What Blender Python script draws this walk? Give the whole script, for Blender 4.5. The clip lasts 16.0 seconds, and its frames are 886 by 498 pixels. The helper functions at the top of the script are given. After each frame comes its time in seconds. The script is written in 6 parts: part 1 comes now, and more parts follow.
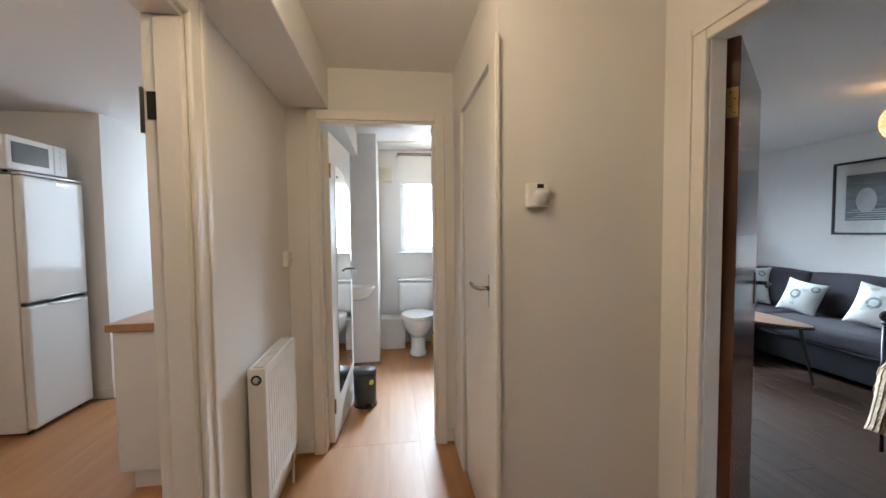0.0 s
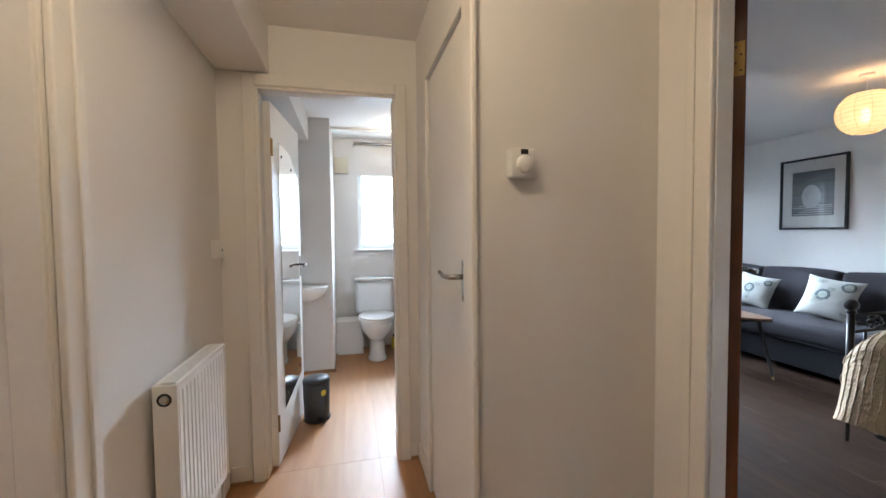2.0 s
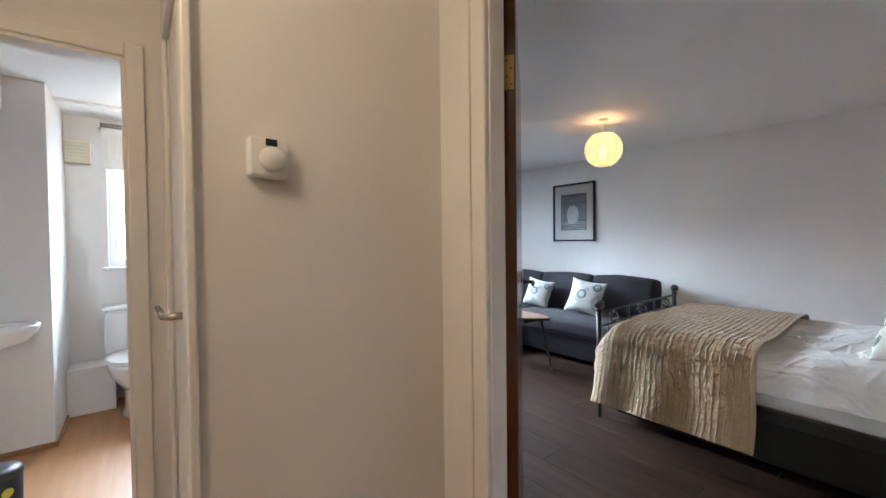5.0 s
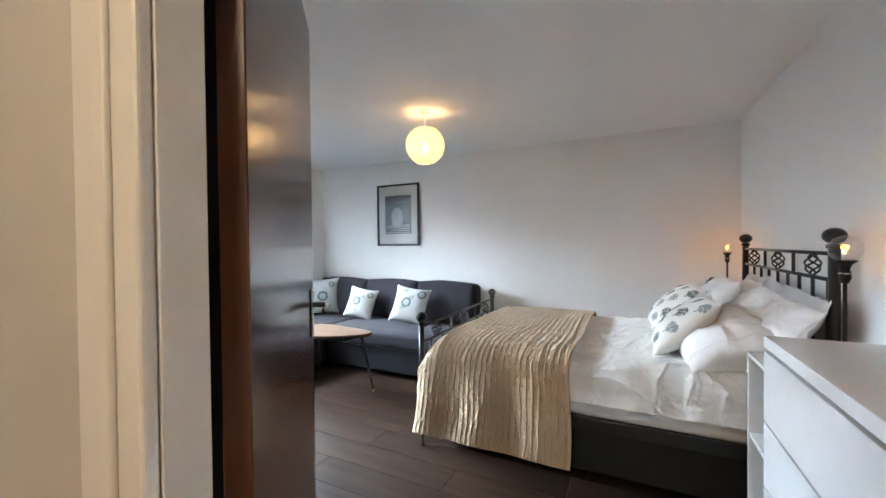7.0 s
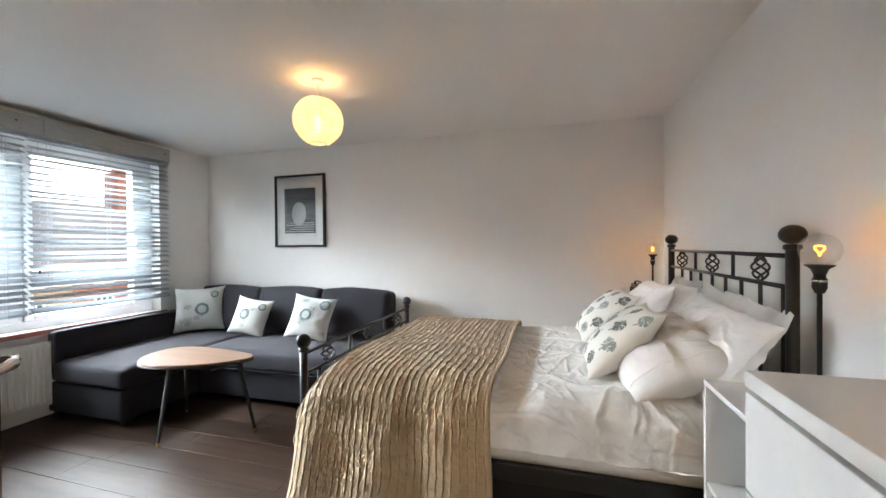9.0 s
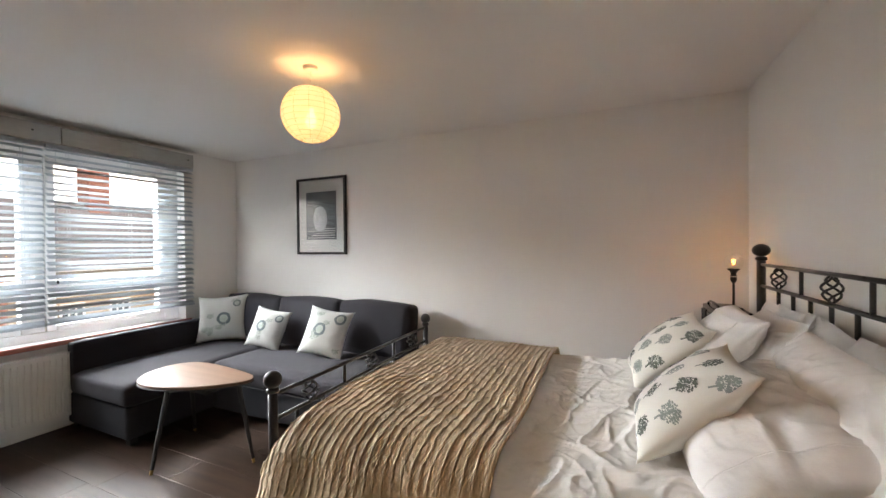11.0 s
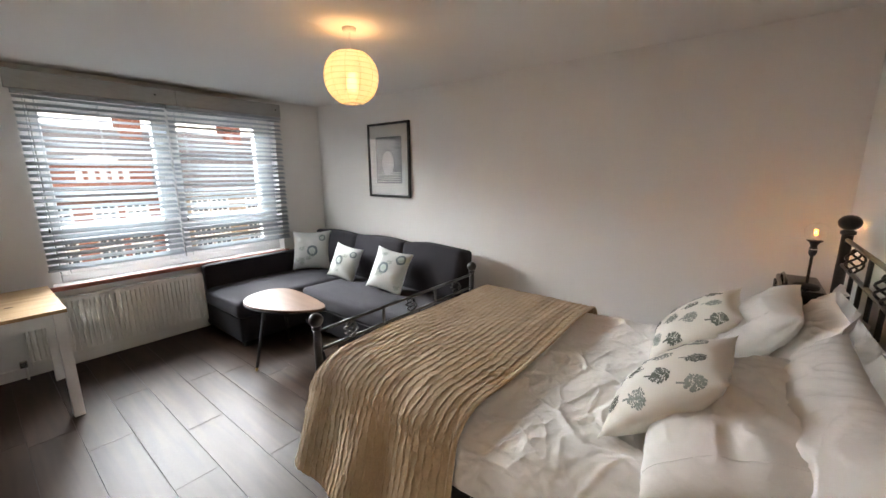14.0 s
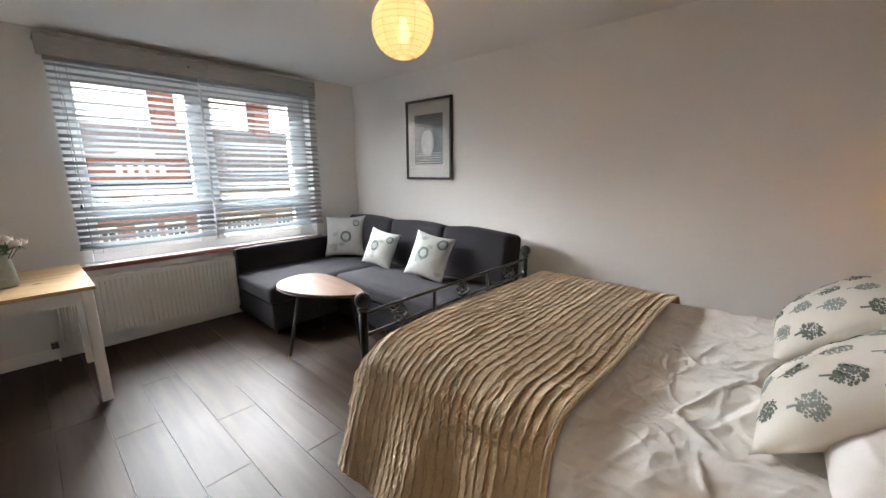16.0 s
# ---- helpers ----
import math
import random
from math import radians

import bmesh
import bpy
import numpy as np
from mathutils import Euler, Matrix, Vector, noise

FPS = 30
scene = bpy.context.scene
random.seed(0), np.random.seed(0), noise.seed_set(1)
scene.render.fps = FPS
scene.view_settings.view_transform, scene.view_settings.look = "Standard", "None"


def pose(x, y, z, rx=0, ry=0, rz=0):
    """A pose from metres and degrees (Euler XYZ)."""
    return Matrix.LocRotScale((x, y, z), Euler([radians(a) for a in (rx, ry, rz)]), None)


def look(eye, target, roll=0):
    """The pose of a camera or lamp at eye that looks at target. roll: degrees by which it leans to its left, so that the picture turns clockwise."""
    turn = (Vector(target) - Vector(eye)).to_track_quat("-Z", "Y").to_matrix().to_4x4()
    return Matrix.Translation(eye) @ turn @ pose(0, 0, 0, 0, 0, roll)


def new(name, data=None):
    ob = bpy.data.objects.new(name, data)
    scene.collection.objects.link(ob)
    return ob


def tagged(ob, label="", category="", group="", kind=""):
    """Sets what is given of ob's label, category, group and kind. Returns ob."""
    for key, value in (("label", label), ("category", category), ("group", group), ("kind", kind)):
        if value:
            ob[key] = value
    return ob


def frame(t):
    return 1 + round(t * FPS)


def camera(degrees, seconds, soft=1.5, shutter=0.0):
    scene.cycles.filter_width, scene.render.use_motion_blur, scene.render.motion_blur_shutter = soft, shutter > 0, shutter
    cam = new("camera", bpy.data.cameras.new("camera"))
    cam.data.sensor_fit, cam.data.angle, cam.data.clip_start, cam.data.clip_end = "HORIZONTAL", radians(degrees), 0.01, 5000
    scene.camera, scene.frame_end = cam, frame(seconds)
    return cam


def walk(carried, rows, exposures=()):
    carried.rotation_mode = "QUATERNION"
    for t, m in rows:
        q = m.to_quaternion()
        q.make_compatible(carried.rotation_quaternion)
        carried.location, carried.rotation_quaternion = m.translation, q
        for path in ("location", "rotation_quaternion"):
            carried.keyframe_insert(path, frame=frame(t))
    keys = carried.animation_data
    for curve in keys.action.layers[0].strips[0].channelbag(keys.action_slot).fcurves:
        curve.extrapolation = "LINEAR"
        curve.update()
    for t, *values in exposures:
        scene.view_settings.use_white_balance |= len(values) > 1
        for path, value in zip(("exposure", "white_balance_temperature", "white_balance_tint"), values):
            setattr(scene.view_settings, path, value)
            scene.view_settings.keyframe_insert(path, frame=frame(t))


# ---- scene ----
cam = camera(98.6, 16.0)
EXPOSURES = [(0.0, 2.38, 5900, 9), (3.5, 2.44, 5700, 10), (6.0, 2.66, 5950, 9), (7.0, 2.9, 6000, 8), (8.7, 2.85, 6550, 9), (11.0, 2.5, 7300, 15), (16.0, 2.4, 7200, 15)]
PATH = [
    (0, (0.322, 0.152, 1.347), (0.588, 2.132, 1.252), -0.6),
    (0.5, (0.323, 0.205, 1.312), (0.562, 2.188, 1.221), -0.6),
    (1, (0.348, 0.289, 1.286), (0.563, 2.275, 1.2), -0.6),
    (1.5, (0.361, 0.37, 1.271), (0.608, 2.353, 1.185), -0.7),
    (2, (0.341, 0.409, 1.261), (0.815, 2.35, 1.181), -0.6),
    (2.5, (0.321, 0.406, 1.266), (0.985, 2.291, 1.197), -0.6),
    (3, (0.317, 0.379, 1.264), (1.103, 2.218, 1.211), -0.6),
    (3.5, (0.346, 0.393, 1.266), (1.249, 2.177, 1.228), -0.6),
    (3.7, (0.365, 0.404, 1.267), (1.317, 2.162, 1.229), -0.6),
    (6, (0.858, 0.741, 1.287), (2.382, 2.035, 1.253), -0.5),
    (6.5, (0.969, 0.798, 1.278), (2.644, 1.89, 1.249), -0.4),
    (7, (1.112, 0.801, 1.279), (2.901, 1.695, 1.253), -0.6),
    (7.5, (1.232, 0.823, 1.28), (3.095, 1.55, 1.254), -0.6),
    (8, (1.346, 0.854, 1.281), (3.248, 1.472, 1.262), -0.6),
    (8.5, (1.484, 0.863, 1.269), (3.402, 1.428, 1.25), -0.5),
    (8.7, (1.545, 0.86, 1.269), (3.467, 1.411, 1.25), -0.5),
    (10.8, (2.087, 0.809, 1.315), (3.95, 1.536, 1.298), -0.6),
    (11, (2.109, 0.778, 1.339), (3.937, 1.588, 1.32), -0.6),
    (11.5, (2.134, 0.702, 1.397), (3.856, 1.72, 1.372), -0.6),
    (12, (2.167, 0.624, 1.427), (3.815, 1.755, 1.362), -0.2),
    (12.5, (2.179, 0.58, 1.465), (3.785, 1.758, 1.283), -0.4),
    (13, (2.198, 0.526, 1.506), (3.769, 1.731, 1.226), -0.4),
    (13.5, (2.211, 0.473, 1.512), (3.761, 1.689, 1.169), -0.3),
    (14, (2.219, 0.429, 1.521), (3.754, 1.648, 1.124), -0.3),
    (14.5, (2.226, 0.431, 1.504), (3.743, 1.663, 1.079), -0.3),
    (15, (2.245, 0.474, 1.468), (3.749, 1.719, 1.035), -0.3),
    (15.5, (2.263, 0.587, 1.409), (3.754, 1.849, 0.979), -0.2),
    (16, (2.291, 0.728, 1.354), (3.749, 2.036, 0.948), -0.2),
]
walk(cam, [(t, look(eye, target, roll)) for t, eye, target, roll in PATH], EXPOSURES)

# ---- light ----
world = bpy.data.worlds.new("world")
scene.world = world
world.use_nodes = True
wn = world.node_tree.nodes
sky = wn.new("ShaderNodeTexSky")
sky.sky_type = "NISHITA"
sky.sun_disc = False
sky.sun_elevation = radians(42)
sky.sun_rotation = radians(200)
sky.air_density, sky.dust_density, sky.ozone_density = 1.0, 5.0, 1.0
wn["Background"].inputs[1].default_value = 0.05
world.node_tree.links.new(sky.outputs[0], wn["Background"].inputs[0])


def sun_lamp(strength, elevation, rotation, angle):
    data = bpy.data.lights.new("sun", "SUN")
    data.energy, data.angle, data.color = strength, radians(angle), (1.0, 0.97, 0.92)
    ob = new("sun", data)
    e, r = radians(elevation), radians(rotation)
    way = Vector((math.sin(r) * math.cos(e), math.cos(r) * math.cos(e), math.sin(e)))
    ob.matrix_world = Matrix.Translation((0, 0, 30)) @ (-way).to_track_quat("-Z", "Y").to_matrix().to_4x4()
    return ob


def bulb_light(name, x, y, z, watts, colour, radius):
    data = bpy.data.lights.new(name, "POINT")
    data.energy, data.color, data.shadow_soft_size = watts, colour, radius
    ob = new(name, data)
    ob.location = (x, y, z)
    return ob


sun_lamp(0.08, 42, 200, 15)


def sky_fill_lamp(name, eye, target, w, h, watts):
    """An added area lamp over the street, out of view, standing in for the sky's light through a window."""
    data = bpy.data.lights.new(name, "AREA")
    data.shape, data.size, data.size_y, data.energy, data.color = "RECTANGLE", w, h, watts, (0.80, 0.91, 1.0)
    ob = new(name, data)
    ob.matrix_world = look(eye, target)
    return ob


sky_fill_lamp("sky_fill_light", (3.6, 16.5, 8.6), (3.2, 4.6, 1.5), 15.0, 9.5, 6700)
sky_fill_lamp("bathroom_sky_fill_light", (0.80, 6.4, 3.3), (0.79, 4.8, 1.5), 1.6, 1.4, 14)
bulb_light("pendant_bulb_light", 3.673, 2.224, 2.07, 0.72, (1.0, 0.57, 0.25), 0.06)
bulb_light("bathroom_bulb_light", 0.835, 4.1, 2.20, 0.7, (1.0, 0.80, 0.58), 0.05)
bulb_light("kitchen_bulb_light", -1.65, 1.1, 2.18, 2.7, (1.0, 0.77, 0.55), 0.06)
bulb_light("bedside_bulb_light_far", 4.745, 0.149, 1.228, 0.17, (1.0, 0.42, 0.10), 0.008)
bulb_light("bedside_bulb_light_near", 2.982, 0.121, 1.262, 0.07, (1.0, 0.42, 0.10), 0.008)
bulb_light("hall_bulb_light", 0.17, 0.93, 2.13, 1.6, (1.0, 0.69, 0.38), 0.08)


# ---- materials ----
def material(name, colour, rough=0.6, metal=0.0, vary=0.06, scale=6.0, fine=90.0, bump=0.05, stretch=(1, 1, 1), spec=0.5, coat=0.0, trans=0.0, sheen=0.0, island=0.0):
    """Principled surface with variation at a large and a fine scale, and fine relief."""
    m = bpy.data.materials.new(name)
    m.use_nodes = True
    nt = m.node_tree
    b = nt.nodes["Principled BSDF"]
    b.inputs["Roughness"].default_value = rough
    b.inputs["Metallic"].default_value = metal
    b.inputs["Specular IOR Level"].default_value = spec
    b.inputs["Coat Weight"].default_value = coat
    b.inputs["Transmission Weight"].default_value = trans
    b.inputs["Sheen Weight"].default_value = sheen
    tc = nt.nodes.new("ShaderNodeTexCoord")
    mp = nt.nodes.new("ShaderNodeMapping")
    mp.inputs["Scale"].default_value = stretch
    nt.links.new(tc.outputs["Object"], mp.inputs[0])
    n1 = nt.nodes.new("ShaderNodeTexNoise")
    n1.inputs["Scale"].default_value, n1.inputs["Detail"].default_value = scale, 5
    n2 = nt.nodes.new("ShaderNodeTexNoise")
    n2.inputs["Scale"].default_value, n2.inputs["Detail"].default_value = fine, 3
    nt.links.new(mp.outputs[0], n1.inputs[0])
    nt.links.new(mp.outputs[0], n2.inputs[0])
    mix = nt.nodes.new("ShaderNodeMath")
    mix.operation = "ADD"
    nt.links.new(n1.outputs["Fac"], mix.inputs[0])
    nt.links.new(n2.outputs["Fac"], mix.inputs[1])
    ramp = nt.nodes.new("ShaderNodeMapRange")
    ramp.inputs["From Min"].default_value, ramp.inputs["From Max"].default_value = 0.6, 1.4
    ramp.inputs["To Min"].default_value, ramp.inputs["To Max"].default_value = 1 - vary, 1 + vary
    nt.links.new(mix.outputs[0], ramp.inputs["Value"])
    value = ramp.outputs[0]
    if island:
        oi = nt.nodes.new("ShaderNodeObjectInfo")
        rr = nt.nodes.new("ShaderNodeMapRange")
        rr.inputs["To Min"].default_value, rr.inputs["To Max"].default_value = 1 - island, 1 + island
        nt.links.new(oi.outputs["Random"], rr.inputs["Value"])
        mm = nt.nodes.new("ShaderNodeMath")
        mm.operation = "MULTIPLY"
        nt.links.new(value, mm.inputs[0])
        nt.links.new(rr.outputs[0], mm.inputs[1])
        value = mm.outputs[0]
    hsv = nt.nodes.new("ShaderNodeHueSaturation")
    hsv.inputs["Color"].default_value = (*colour, 1)
    nt.links.new(value, hsv.inputs["Value"])
    nt.links.new(hsv.outputs[0], b.inputs["Base Color"])
    if bump:
        bp = nt.nodes.new("ShaderNodeBump")
        bp.inputs["Strength"].default_value, bp.inputs["Distance"].default_value = bump, 0.004
        nt.links.new(n2.outputs["Fac"], bp.inputs["Height"])
        nt.links.new(bp.outputs[0], b.inputs["Normal"])
    return m


def glowing(name, colour, strength):
    m = bpy.data.materials.new(name)
    m.use_nodes = True
    b = m.node_tree.nodes["Principled BSDF"]
    b.inputs["Base Color"].default_value = (*colour, 1)
    b.inputs["Emission Color"].default_value = (*colour, 1)
    b.inputs["Emission Strength"].default_value = strength
    return m


def glassy(name, rough=0.0, tint=(1, 1, 1)):
    m = bpy.data.materials.new(name)
    m.use_nodes = True
    b = m.node_tree.nodes["Principled BSDF"]
    b.inputs["Base Color"].default_value = (*tint, 1)
    b.inputs["Roughness"].default_value = rough
    b.inputs["Transmission Weight"].default_value = 1
    b.inputs["IOR"].default_value = 1.45
    return m


def wood(name, dark, light, rough, grain=14.0, along=(1, 14, 14), island=0.0, coat=0.0, bump=0.08):
    """Streaked wood: noise stretched along the grain, between two tones."""
    m = material(name, light, rough, 0, 0.08, 3.0, 60.0, bump, along, 0.5, coat, island=island)
    nt = m.node_tree
    hsv = [n for n in nt.nodes if n.type == "HUE_SAT"][0]
    mp = [n for n in nt.nodes if n.type == "MAPPING"][0]
    oi = nt.nodes.new("ShaderNodeObjectInfo")
    nz = nt.nodes.new("ShaderNodeTexNoise")
    nz.noise_dimensions = "4D"
    nz.inputs["Scale"].default_value, nz.inputs["Detail"].default_value, nz.inputs["Distortion"].default_value = grain / 8, 6, 0.6
    mul = nt.nodes.new("ShaderNodeMath")
    mul.operation = "MULTIPLY"
    mul.inputs[1].default_value = 40
    nt.links.new(oi.outputs["Random"], mul.inputs[0])
    nt.links.new(mul.outputs[0], nz.inputs["W"])
    nt.links.new(mp.outputs[0], nz.inputs["Vector"])
    cr = nt.nodes.new("ShaderNodeValToRGB")
    cr.color_ramp.elements[0].position, cr.color_ramp.elements[0].color = 0.3, (*dark, 1)
    cr.color_ramp.elements[1].position, cr.color_ramp.elements[1].color = 0.7, (*light, 1)
    nt.links.new(nz.outputs["Fac"], cr.inputs[0])
    nt.links.new(cr.outputs[0], hsv.inputs["Color"])
    return m


M_WALL = material("wall_paint", (0.80, 0.785, 0.76), 0.75, vary=0.018, scale=1.6, fine=140, bump=0.05, spec=0.25)
M_CEIL = material("ceiling_paint", (0.84, 0.83, 0.815), 0.85, vary=0.012, scale=1.2, fine=120, bump=0.05, spec=0.2)
M_GLOSS = material("gloss_white_paint", (0.80, 0.78, 0.74), 0.38, vary=0.03, scale=5, fine=70, bump=0.04)
M_PVC = material("white_plastic", (0.82, 0.82, 0.81), 0.35, vary=0.02, bump=0.0)
M_DARKDOOR = wood("dark_stained_wood", (0.10, 0.027, 0.009), (0.14, 0.042, 0.014), 0.17, 16, (14, 14, 0.4), coat=0.0, bump=0.02)
M_DARKDOOR.node_tree.nodes["Principled BSDF"].inputs["Specular IOR Level"].default_value = 0.7
M_OAKFLOOR = wood("light_laminate", (0.42, 0.20, 0.078), (0.51, 0.265, 0.112), 0.46, 10, (10, 1, 10), island=0.03, bump=0.02)
M_DARKFLOOR = wood("dark_laminate", (0.022, 0.012, 0.008), (0.050, 0.029, 0.019), 0.41, 12, (12, 1, 12), island=0.14, bump=0.05)
M_DARKFLOOR.node_tree.nodes["Principled BSDF"].inputs["Specular IOR Level"].default_value = 0.15
M_JOINT = material("dark_joint", (0.012, 0.009, 0.007), 0.7, bump=0)
M_JOINT2 = material("brown_joint", (0.30, 0.16, 0.07), 0.6, bump=0)


# ---- mesh helpers ----
def link(name, bm, mat, parent=None, label="", smooth=False):
    me = bpy.data.meshes.new(name)
    if smooth:
        for f in bm.faces:
            f.smooth = True
    bm.to_mesh(me)
    bm.free()
    if mat:
        me.materials.append(mat)
    ob = new(name, me)
    if parent:
        ob.parent = parent
    if label:
        ob["label"] = label
    return ob


def part(name, bm, mat, parent, label="", smooth=False):
    return link(name, bm, mat, parent, label, smooth)


def thing(name, m, label, category, group=""):
    ob = new(name)
    ob.empty_display_size = 0.1
    ob.matrix_world = m
    return tagged(ob, label, category, group)


def box(x0, y0, z0, x1, y1, z1, bevel=0.0, seg=2, bm=None):
    out = bm or bmesh.new()
    r = bmesh.ops.create_cube(out, size=1)
    m = Matrix.Translation(((x0 + x1) / 2, (y0 + y1) / 2, (z0 + z1) / 2)) @ Matrix.Diagonal((abs(x1 - x0), abs(y1 - y0), abs(z1 - z0), 1))
    bmesh.ops.transform(out, matrix=m, verts=r["verts"])
    if bevel:
        es = list({e for v in r["verts"] for e in v.link_edges})
        bmesh.ops.bevel(out, geom=es, offset=bevel, segments=seg, affect="EDGES", profile=0.5)
    return out


def boxes(items, bevel=0.0):
    bm = bmesh.new()
    for it in items:
        box(*it, bevel=bevel, bm=bm)
    return bm


def lathe(profile, seg=24, bm=None, m=None):
    """A turned shape from (radius, height) pairs."""
    out = bm or bmesh.new()
    rings = []
    for r, z in profile:
        if r < 1e-5:
            rings.append([out.verts.new((0, 0, z))])
        else:
            rings.append([out.verts.new((r * math.cos(2 * math.pi * i / seg), r * math.sin(2 * math.pi * i / seg), z)) for i in range(seg)])
    for a, b in zip(rings, rings[1:]):
        for i in range(seg):
            j = (i + 1) % seg
            if len(a) == 1 and len(b) == 1:
                continue
            if len(a) == 1:
                out.faces.new((a[0], b[j], b[i]))
            elif len(b) == 1:
                out.faces.new((a[i], a[j], b[0]))
            else:
                out.faces.new((a[i], a[j], b[j], b[i]))
    if m is not None:
        bmesh.ops.transform(out, matrix=m, verts=[v for r in rings for v in r])
    return out


def tube(points, radius, seg=8, bm=None, closed=False):
    """A round bar along a line; radius may be a number or one per point."""
    out = bm or bmesh.new()
    pts = [Vector(p) for p in points]
    n = len(pts)
    rings = []
    up = Vector((0.31, 0.17, 0.93)).normalized()
    for i, p in enumerate(pts):
        if closed:
            d = pts[(i + 1) % n] - pts[i - 1]
        else:
            d = pts[min(i + 1, n - 1)] - pts[max(i - 1, 0)]
        d.normalize()
        a = d.cross(up)
        if a.length < 0.05:
            a = d.cross(Vector((1, 0, 0)))
        a.normalize()
        b = d.cross(a)
        r = radius[i] if isinstance(radius, (list, tuple)) else radius
        rings.append([out.verts.new(p + r * (a * math.cos(2 * math.pi * k / seg) + b * math.sin(2 * math.pi * k / seg))) for k in range(seg)])
    pairs = list(zip(rings, rings[1:])) + ([(rings[-1], rings[0])] if closed else [])
    for a, b in pairs:
        for k in range(seg):
            out.faces.new((a[k], a[(k + 1) % seg], b[(k + 1) % seg], b[k]))
    if not closed:
        out.faces.new(rings[0][::-1])
        out.faces.new(rings[-1])
    return out


def ball(c, r, bm=None, scale=(1, 1, 1), u=16, v=10):
    out = bm or bmesh.new()
    bmesh.ops.create_uvsphere(out, u_segments=u, v_segments=v, radius=r, matrix=Matrix.Translation(c) @ Matrix.Diagonal((*scale, 1)))
    return out


def structure(name, bm, mat, label="", category=""):
    return tagged(link(name, bm, mat), label, category, kind="structure")


# ---- structure ----
CEIL = 2.285
# bedroom
structure("wall_bedroom_east", boxes([(5.04, -0.12, 0, 5.16, 4.70, 2.45)]), M_WALL, "plain matt white painted bedroom wall", "wall")
structure("wall_bedroom_south", boxes([(1.36, -0.12, 0, 5.04, 0.0, 2.45)]), M_WALL, "plain matt white wall behind the bed", "wall")
WX0, WX1, WZ0, WZ1 = 2.565, 4.48, 0.655, 2.10
structure("wall_bedroom_north", boxes([(1.36, 4.575, 0, WX0, 4.82, 2.45), (WX1, 4.575, 0, 5.04, 4.82, 2.45), (WX0, 4.575, 0, WX1, 4.82, WZ0), (WX0, 4.575, WZ1, WX1, 4.82, 2.45)]), M_WALL, "white wall round the wide window", "wall")
DY0, DY1, DTOP = 0.53, 1.303, 1.975
structure("wall_bedroom_west", boxes([(1.36, 0.0, 0, 1.41, DY0, 2.45), (1.36, DY1, 0, 1.41, 4.575, 2.45), (1.36, DY0, DTOP, 1.41, DY1, 2.45)]), M_WALL, "white wall with the bedroom doorway", "wall")
structure("wall_hall_south_east", boxes([(1.36, -1.5, 0, 1.46, -0.12, 2.45)]), M_WALL, "plain white hall wall", "wall")
structure("floor_bedroom", boxes([(1.41, -0.1, -0.12, 5.1, 4.6, -0.012)]), M_JOINT, "dark wood laminate floor", "floor")
structure("ceiling_bedroom", boxes([(1.41, 0.0, CEIL, 5.04, 4.575, CEIL + 0.08)]), M_CEIL, "plain white ceiling", "ceiling")
# hall
structure("wall_thermostat", boxes([(0.71, 1.50, 0, 1.36, 1.58, 2.45)]), M_WALL, "white hall wall with a thermostat", "wall")
CY0, CY1, CTOP = 1.58, 2.19, 1.985
structure("wall_closet", boxes([(0.71, CY1, 0, 0.79, 2.50, 2.45), (0.71, CY0, CTOP, 0.79, CY1, 2.45)]), M_WALL, "white wall above and beside the cupboard door", "wall")
BX0, BX1, BTOP = -0.115, 0.605, 2.018
structure("wall_bathroom_door", boxes([(-0.28, 2.50, 0, BX0, 2.58, 2.45), (BX1, 2.50, 0, 1.36, 2.58, 2.45), (BX0, 2.50, BTOP, BX1, 2.58, 2.45)]), M_WALL, "white wall with the bathroom doorway", "wall")
KY0, KY1, KTOP = 0.62, 1.41, 2.01
structure("wall_hall_west", boxes([(-0.38, -1.5, 0, -0.28, KY0, 2.45), (-0.38, KY1, 0, -0.28, 4.75, 2.45), (-0.38, KY0, KTOP, -0.28, KY1, 2.45)]), M_WALL, "white hall wall with the kitchen doorway", "wall")
structure("wall_hall_south", boxes([(-0.38, -1.6, 0, 1.46, -1.5, 2.45)]), M_WALL, "plain white end wall of the hall", "wall")
structure("ceiling_hall", boxes([(-0.28, -1.5, 2.31, 1.36, 1.5, 2.39), (-0.28, 1.5, 2.31, 0.79, 2.5, 2.39)]), M_CEIL, "plain white hall ceiling", "ceiling")
structure("boxing_hall", box(-0.28, -1.5, 2.07, -0.035, 2.50, 2.31, 0.006), M_WALL, "white boxed-in duct along the ceiling", "boxing")
structure("floor_hall", boxes([(-0.33, -1.5, -0.12, 1.41, 2.54, -0.012)]), M_JOINT2, "light wood laminate floor", "floor")
# bathroom
structure("floor_bathroom", boxes([(-0.33, 2.54, -0.12, 1.6, 4.9, -0.012)]), M_JOINT2, "light wood laminate floor", "floor")
BWX0, BWX1, BWZ0, BWZ1 = 0.43, 1.15, 1.10, 2.02
structure("wall_bathroom_window", boxes([(-0.38, 4.75, 0, BWX0, 4.95, 2.45), (BWX1, 4.75, 0, 1.6, 4.95, 2.45), (BWX0, 4.75, 0, BWX1, 4.95, BWZ0), (BWX0, 4.75, BWZ1, BWX1, 4.95, 2.45)]), M_WALL, "white bathroom wall with a window", "wall")
structure("wall_bathroom_east", boxes([(1.36, 2.58, 0, 1.46, 4.75, 2.45)]), M_WALL, "plain white bathroom wall", "wall")
